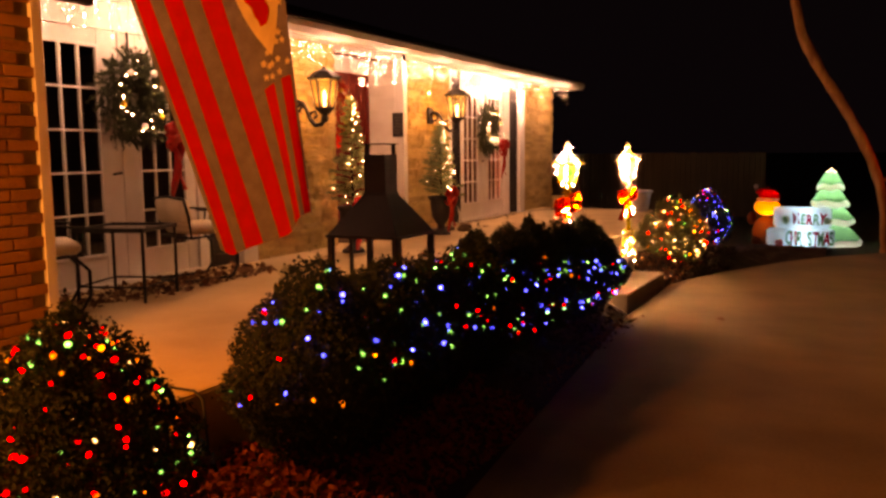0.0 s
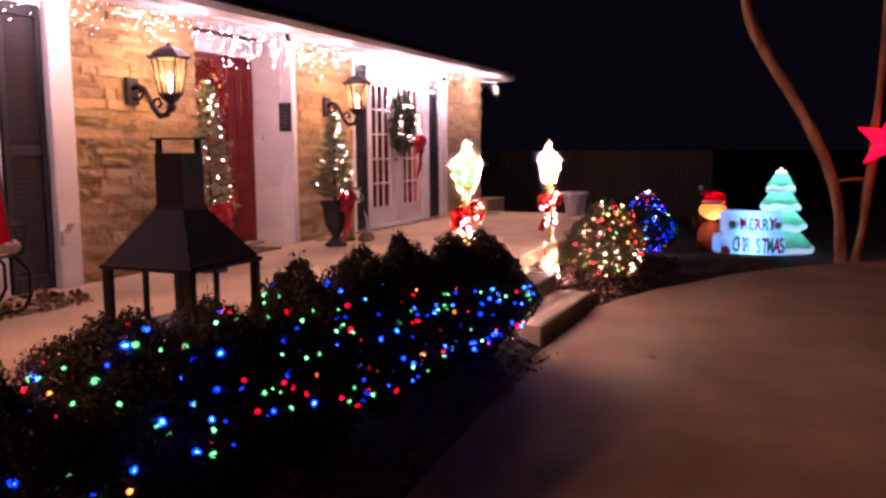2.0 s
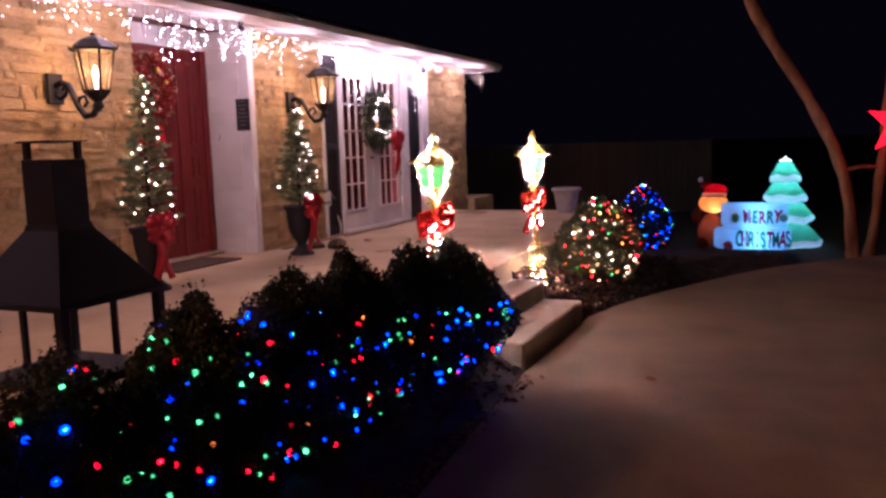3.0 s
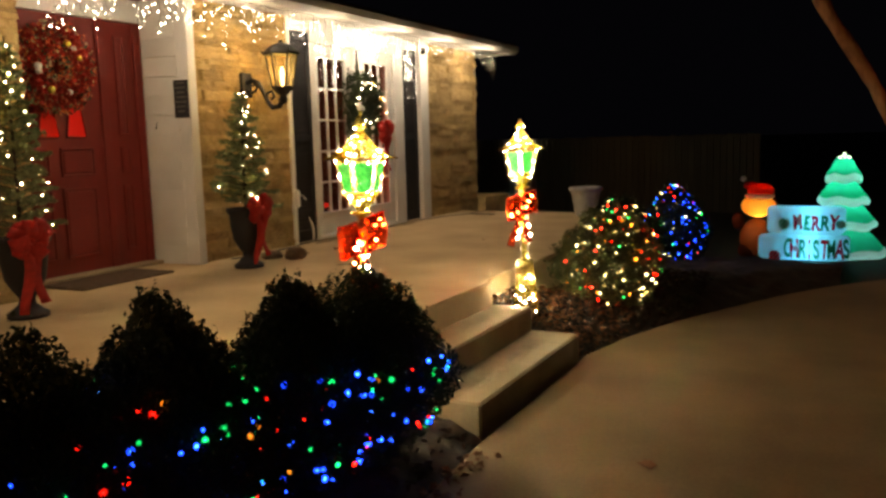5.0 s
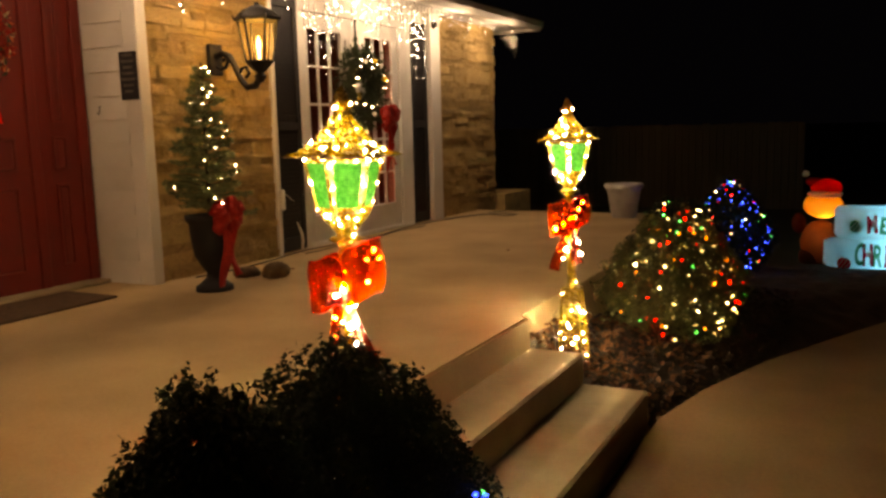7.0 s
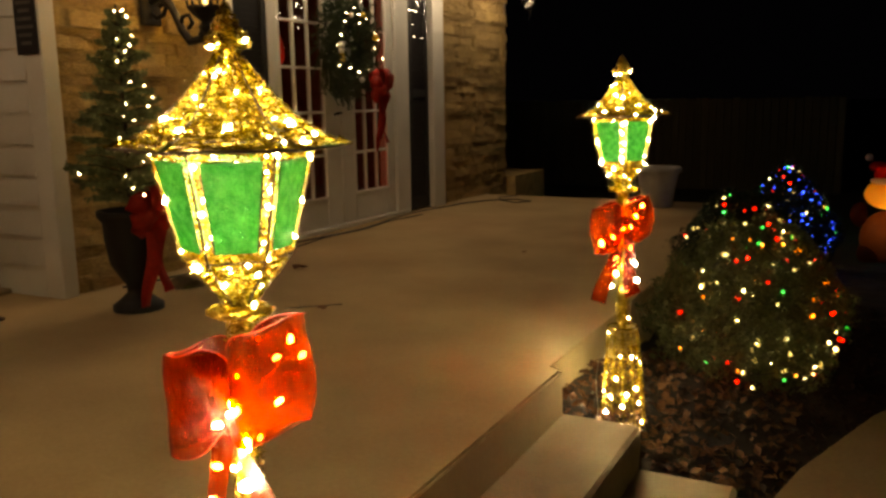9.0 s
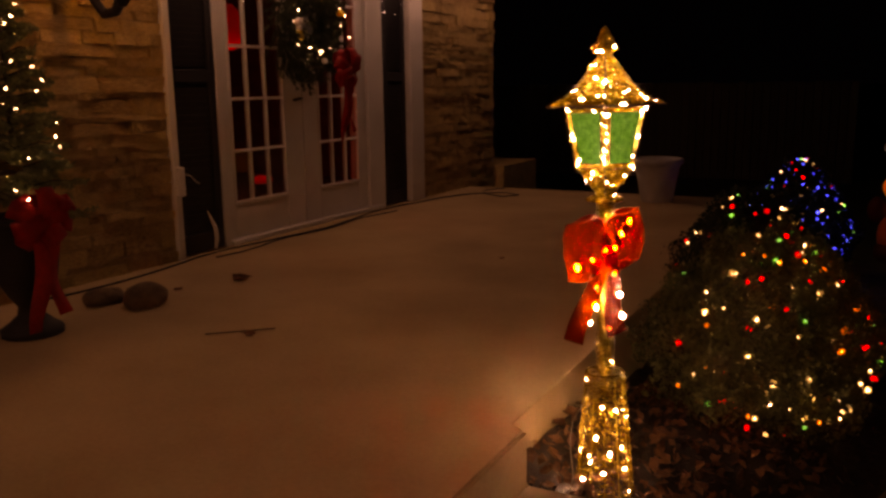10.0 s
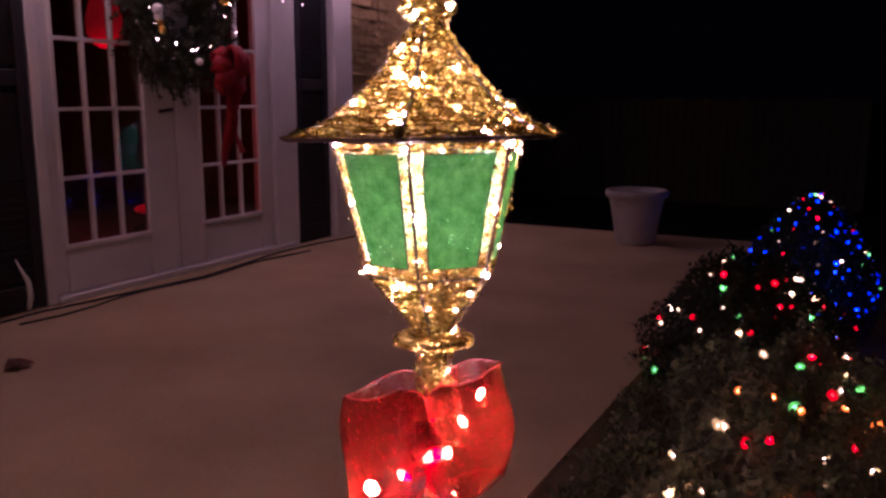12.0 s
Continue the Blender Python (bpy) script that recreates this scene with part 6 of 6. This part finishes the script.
sign = thing("inflatable_sign", pose(0, 17.0, GY), "glowing pale inflatable banner reading merry christmas on the lawn", "inflatable")
def pillow(middle, half, z0, z1, deep, sag):
    """A puffed bolster with soft ends, its top edge dipping in the middle."""
    bm = bmesh.new()
    rings = []
    n_ = 20
    for k in range(29):
        f = k / 28 * 2 - 1
        end = max(0.0, 1 - abs(f) ** 7) ** 0.5
        crease = 1 - 0.045 * math.cos(f * 21)
        c = Vector((middle + half * f, -0.05 * (1 - f * f), (z0 + z1) / 2 - sag * (1 - f * f)))
        ring = []
        for q in range(n_):
            a = 2 * math.pi * q / n_
            ca, sa = math.cos(a), math.sin(a)
            up = (z1 - z0) / 2 * (abs(sa) ** 0.6) * (1 if sa > 0 else -1)
            ring.append(bm.verts.new(c + Vector((0, deep * (abs(ca) ** 0.7) * (1 if ca > 0 else -1) * (0.25 + 0.75 * end) * crease, up * (0.72 + 0.28 * end) * (0.98 + 0.02 * crease)))))
        rings.append(ring)
    for a, b in zip(rings, rings[1:]):
        for q in range(n_):
            bm.faces.new((a[q], a[(q + 1) % n_], b[(q + 1) % n_], b[q]))
    bm.faces.new(rings[0])
    bm.faces.new(rings[-1][::-1])
    bmesh.ops.recalc_face_normals(bm, faces=list(bm.faces))
    return bm


banner = part("lower_banner", pillow(-0.985, 0.585, 0.0, 0.37, 0.15, 0.0), PUFF_WHITE, sign, "white nylon bolster lit from inside", smooth=True)
part("upper_banner", pillow(-0.958, 0.50, 0.355, 0.77, 0.13, 0.012), PUFF_WHITE, sign, "white nylon bolster lit from inside", smooth=True)
lamp("banner_led", (-0.93, 16.98, GY + 0.17), 4.6, COOL_LED, 0.03)
lamp("banner_led", (-0.90, 16.98, GY + 0.56), 4.0, COOL_LED, 0.03)


def letter(ch, x, z, size, material, lean, narrow, y):
    cu = bpy.data.curves.new("letter", "FONT")
    cu.body, cu.size, cu.extrude, cu.align_x, cu.offset = ch, size, 0.004, "CENTER", 0.011
    tmp = bpy.data.objects.new("letter_source", cu)
    scene.collection.objects.link(tmp)
    me = bpy.data.meshes.new_from_object(tmp.evaluated_get(bpy.context.evaluated_depsgraph_get()))
    bpy.data.objects.remove(tmp)
    me.materials.clear()
    me.materials.append(material)
    put("letter", me, sign, pose(x, y, z, 90, lean, 0) @ Matrix.Diagonal((narrow, 1, 1, 1)), "bold " + ("red" if material is LETTER_RED else "green") + " letter")


for k, ch in enumerate("MERRY"):
    letter(ch, -1.045 + 0.109 * k, 0.44 + 0.004 * (k - 2) ** 2, 0.27, (LETTER_RED, LETTER_GREEN)[k % 2], (-5, 4, -2, 3, 6)[k], 0.66 if ch != "M" else 0.56, -0.176)
for k, ch in enumerate("CHRISTMAS"):
    letter(ch, -1.175 + 0.093 * k, 0.055 + 0.003 * (k - 4) ** 2 * 0.4, 0.355, (LETTER_GREEN, LETTER_RED)[k % 2], (4, -2, 2, 0, -3, 2, -2, 3, -4)[k], 0.46 if ch not in "MI" else 0.40, -0.196)
for x, y, z, m, rad in ((-1.215, -0.160, 0.52, LETTER_GREEN, 0.075), (-0.515, -0.150, 0.52, LETTER_GREEN, 0.06), (-1.335, -0.180, 0.07, LETTER_RED, 0.075)):
    bm = bmesh.new()
    lathe(bm, [(rad, -0.02), (rad, 0.006), (rad * 0.5, 0.012)], 18)
    ball = part("round_ornament", bm, m, sign, at=pose(x, y, z, 90, 0, 0))
    for q in (-0.5, 0.0, 0.5):
        part("stripe", box(bmesh.new(), -rad * 0.9 * (1 - 0.3 * abs(q)), rad * (q - 0.09), 0.010, rad * 0.9 * (1 - 0.3 * abs(q)), rad * (q + 0.09), 0.014), PUFF_WHITE, ball, at=pose(0, 0, 0, 0, 0, 55))

tree = thing("inflatable_tree", pose(-0.515, 17.62, GY), "glowing green inflatable tree with white tier edges and lit top", "inflatable")
def hull(bm, profile, seg, wave, phase):
    """An open skin of rings round z, gently lobed."""
    rings = []
    for rad, z_ in profile:
        ring = []
        for i in range(seg):
            a = 2 * math.pi * i / seg
            q = rad * (1 + wave * math.sin(7 * a + phase))
            ring.append(bm.verts.new((q * math.cos(a), q * math.sin(a), z_ + 0.018 * math.sin(5 * a + 2 * phase))))
        rings.append(ring)
    for a, b in zip(rings, rings[1:]):
        for i in range(seg):
            bm.faces.new((a[i], a[(i + 1) % seg], b[(i + 1) % seg], b[i]))
    return bm


z = 0.0
for k, (rad, h) in enumerate(((0.56, 0.46), (0.43, 0.40), (0.33, 0.37), (0.235, 0.33))):
    bm = bmesh.new()
    hull(bm, [(rad * 0.95, z + 0.11), (rad * 0.92, z + 0.13), (rad * 0.78, z + h * 0.5), (rad * 0.52, z + h * 0.85), (rad * (0.36 if k < 3 else 0.06), z + h + 0.03)], 28, 0.03, k)
    tier = part("tier", bm, PUFF_GREEN, tree, "green nylon tier lit from inside", smooth=True)
    bm = bmesh.new()
    hull(bm, [(rad * 0.62, z + 0.02), (rad * 0.92, z - 0.012), (rad * 1.02, z + 0.015), (rad * 1.04, z + 0.06), (rad * 0.95, z + 0.11)], 28, 0.03, k)
    part("tier_edge", bm, PUFF_WHITE, tier, "white puffed edge", smooth=True)
    z += h * 0.86
for z in (0.28, 0.66, 0.98, 1.22):
    lamp("tree_led", (-0.515, 17.62, GY + z), (5.4, 4.0, 2.6, 1.4)[(0.28, 0.66, 0.98, 1.22).index(z)], (0.5, 0.95, 0.9), 0.03)
bm = bmesh.new()
rim = [bm.verts.new((q * math.sin(k * math.pi / 5), 0, 1.375 + q * math.cos(k * math.pi / 5))) for k in range(10) for q in ((0.095, 0.055)[k % 2],)]
front, back = bm.verts.new((0, -0.05, 1.375)), bm.verts.new((0, 0.05, 1.375))
for k in range(10):
    bm.faces.new((rim[k], rim[(k + 1) % 10], front))
    bm.faces.new((rim[(k + 1) % 10], rim[k], back))
bmesh.ops.recalc_face_normals(bm, faces=list(bm.faces))
part("top_star", bm, glow("lit_tree_top", (0.8, 1.0, 0.72), 3.2), tree, "bright pale star")

# plain inflatable figure with a red cap, one mesh
bm = bmesh.new()
slots = ((0, (((0, 0, 0.27), (0.235, 0.19, 0.29)), ((-0.25, -0.05, 0.52), (0.085, 0.08, 0.13)), ((0.20, -0.04, 0.42), (0.09, 0.09, 0.13)), ((-0.12, -0.02, 0.10), (0.13, 0.15, 0.13)), ((0.12, -0.02, 0.10), (0.13, 0.15, 0.13)))),
         (1, (((0.02, -0.03, 0.745), (0.235, 0.19, 0.165)),)),
         (2, (((0.035, -0.04, 0.885), (0.205, 0.185, 0.05)), ((-0.19, -0.02, 1.13), (0.042, 0.042, 0.042)))),
         (3, (((0.05, -0.02, 0.955), (0.185, 0.16, 0.115)), ((-0.09, -0.02, 1.03), (0.10, 0.07, 0.06)))))
for slot, balls in slots:
    for c, (sx, sy, sz) in balls:
        mark = len(bm.faces)
        puff(bm, c, sx, sy, sz)
        bm.faces.ensure_lookup_table()
        for f in bm.faces[mark:]:
            f.material_index = slot
figure = part("inflatable_figure", bm, [PUFF_BROWN, PUFF_AMBER, PUFF_WHITE, PUFF_RED], at=pose(-1.62, 17.22, GY - 0.01), smooth=True)
tagged(figure, "brown and amber inflatable figure with a red cap, lit inside", "inflatable")
lamp("figure_led", (-1.58, 17.14, GY + 0.64), 2.2, (1.0, 0.85, 0.55), 0.03)
lamp("figure_led", (-1.62, 17.17, GY + 0.36), 0.7, (1.0, 0.85, 0.6), 0.03)
lamp("figure_led", (-1.58, 17.19, GY + 0.885), 2.0, (1.0, 0.9, 0.8), 0.02)

# bare tree with a leaning trunk
TREE_BARK = surface("tree_bark", (0.14, 0.06, 0.025), (0.50, 0.26, 0.12), 8, 0.95, bump=1.0, fine=40, stretch=(1, 1, 0.3))
big = thing("tree", pose(0.42, 16.0, GY), "bare tree with two trunks, one leaning far over", "tree")
def trunk(path, radii, label):
    """A tapered stem with a knotty skin."""
    pts, rr = [], []
    for k in range(len(path) - 1):
        for q in range(5):
            f = q / 5
            pts.append(Vector(path[k]).lerp(Vector(path[k + 1]), f))
            rr.append(radii[k] + (radii[k + 1] - radii[k]) * f)
    smooth_ = [pts[0]] + [(pts[k - 1] + 2 * pts[k] + pts[k + 1]) / 4 for k in range(1, len(pts) - 1)] + [Vector(path[-1])]
    rr[-1] = radii[-1]
    bm = tube(bmesh.new(), smooth_, 0.1, 14, rr)
    for v in bm.verts:
        v.co += 0.035 * noise.noise_vector(v.co * Vector((5, 5, 1.6))) + 0.012 * noise.noise_vector(v.co * 13)
    part("trunk", bm, TREE_BARK, big, label, smooth=True)


trunk([(0.02, 0, -0.15), (0.0, 0, 0.2), (-0.04, 0, 0.78), (-0.12, 0, 1.19), (-0.28, 0, 1.59), (-0.54, 0, 2.2), (-0.86, 0, 2.75), (-1.15, 0, 3.2), (-1.42, 0, 3.75), (-1.62, 0.05, 4.5), (-1.85, 0.1, 5.6), (-2.0, 0.2, 7.2)],
      [0.13, 0.085, 0.075, 0.075, 0.08, 0.085, 0.085, 0.09, 0.085, 0.07, 0.05, 0.02], "leaning trunk")
trunk([(0.20, 0.05, -0.15), (0.23, 0.05, 0.2), (0.31, 0.06, 0.8), (0.36, 0.08, 1.4), (0.40, 0.1, 2.2), (0.47, 0.12, 3.4), (0.45, 0.3, 5.0), (0.6, 0.4, 6.5)],
      [0.10, 0.08, 0.07, 0.07, 0.065, 0.055, 0.04, 0.02], "upright second trunk")
r = random.Random(9)
for k in range(16):
    base = Vector((-1.58 - 0.028 * k, 0.06, 4.3 + 0.18 * k)) if k % 2 else Vector((0.46, 0.3, 4.7 + 0.11 * k))
    a, l = r.uniform(0, 6.28), r.uniform(0.8, 1.8)
    tip = base + Vector((l * math.cos(a), l * math.sin(a), l * 0.7))
    bm = bmesh.new()
    tube(bm, [base, base.lerp(tip, 0.5) + Vector((0, 0, -0.08)), tip], 0.02, 6, [0.03, 0.018, 0.004])
    part("limb", bm, TREE_BARK, big, smooth=True)
bm = bmesh.new()
tube(bm, [(-0.14, 0, 1.29), (0.10, 0.02, 1.34), (0.36, 0.06, 1.33)], 0.03, 6)
part("limb", bm, TREE_BARK, big, smooth=True)

# red star lantern hung from the tree
star = thing("star_lantern", pose(0.98, 15.85, 1.72), "glowing red five-pointed star lantern hung from the tree", "star lantern")
bm = bmesh.new()
rim = [bm.verts.new((q * math.sin(k * math.pi / 5), 0, q * math.cos(k * math.pi / 5))) for k in range(10) for q in ((0.46, 0.19)[k % 2],)]
front, back = bm.verts.new((0, -0.14, 0)), bm.verts.new((0, 0.14, 0))
for k in range(10):
    bm.faces.new((rim[k], rim[(k + 1) % 10], front))
    bm.faces.new((rim[(k + 1) % 10], rim[k], back))
bmesh.ops.recalc_face_normals(bm, faces=list(bm.faces))
part("shade", bm, glow("lit_red_star", (1.0, 0.012, 0.008), 2.0), star, at=pose(0, 0, 0, 0, 8, 0))
part("cord", rod(bmesh.new(), (0, 0, 0.45), (-0.05, 0.2, 2.2), 0.004), CABLE, star)

# fence at the far side of the garden
FENCE = surface("weathered_board", (0.05, 0.042, 0.028), (0.085, 0.075, 0.05), 4, 0.9, bump=0.4, spread=0.12, stretch=(1, 1, 0.2))
fence = thing("fence", pose(0, 24.0, 0), "tall weathered board fence at the far side of the lawn", "fence")
board = mesh_of("board", box(bmesh.new(), -0.066, -0.012, -0.22, 0.066, 0.012, 1.56, 0.004), FENCE)
r = random.Random(5)
for k in range(62):
    put("board", board, fence, pose(-10.9 + 0.14 * k, r.uniform(-0.006, 0.006), r.uniform(-0.015, 0.01)))
part("rail", box(bmesh.new(), -10.96, 0.015, 0.2, -2.3, 0.05, 0.29), FENCE, fence)
part("rail", box(bmesh.new(), -10.96, 0.015, 1.2, -2.3, 0.05, 1.29), FENCE, fence)

# low stone block at the house's corner
wall_box("wall_low", -6.35, 16.62, -0.2, -5.62, 17.6, 0.68, STONE, "low rough stone planter wall at the corner", "low wall")

# red lantern inside the french doors
RED_PAPER = glow("lit_red_paper", (1.0, 0.03, 0.015), 0.4)
# unseen red lamp added below the lantern to redden the room
lamp("paper_lantern_glow", (-6.75, 13.55, 1.55), 26.0, (1.0, 0.12, 0.05), 0.05)
shade = thing("paper_lantern", pose(-6.86, 13.63, 2.06), "round glowing red paper lantern hung inside", "paper lantern")
bm = bmesh.new()
lathe(bm, [(0.03, -0.16), (0.08, -0.13), (0.12, -0.06), (0.12, 0.04), (0.09, 0.15), (0.03, 0.22)], 20)
part("paper_shade", bm, RED_PAPER, shade, smooth=True)
part("cord", rod(bmesh.new(), (0, 0, 0.22), (0, 0, WALL_TOP + 0.002 - 2.06), 0.004), CABLE, shade)
# low glowing piece added for the red streak in the panes
streak_glow = thing("red_streak_glow", pose(-6.86, 13.93, PORCH + 0.001), "low glowing red piece added inside for the red streak in the panes", "lantern")
bm = bmesh.new()
lathe(bm, [(0.11, 0.0), (0.12, 0.02), (0.12, 0.10), (0.05, 0.14), (0.05, 0.20)], 16)
part("base", bm, IRON, streak_glow, smooth=True)
bm = bmesh.new()
lathe(bm, [(0.05, 0.20), (0.10, 0.215), (0.11, 0.235), (0.09, 0.255), (0.03, 0.27)], 16)
part("paper_shade", bm, RED_PAPER, streak_glow, smooth=True)
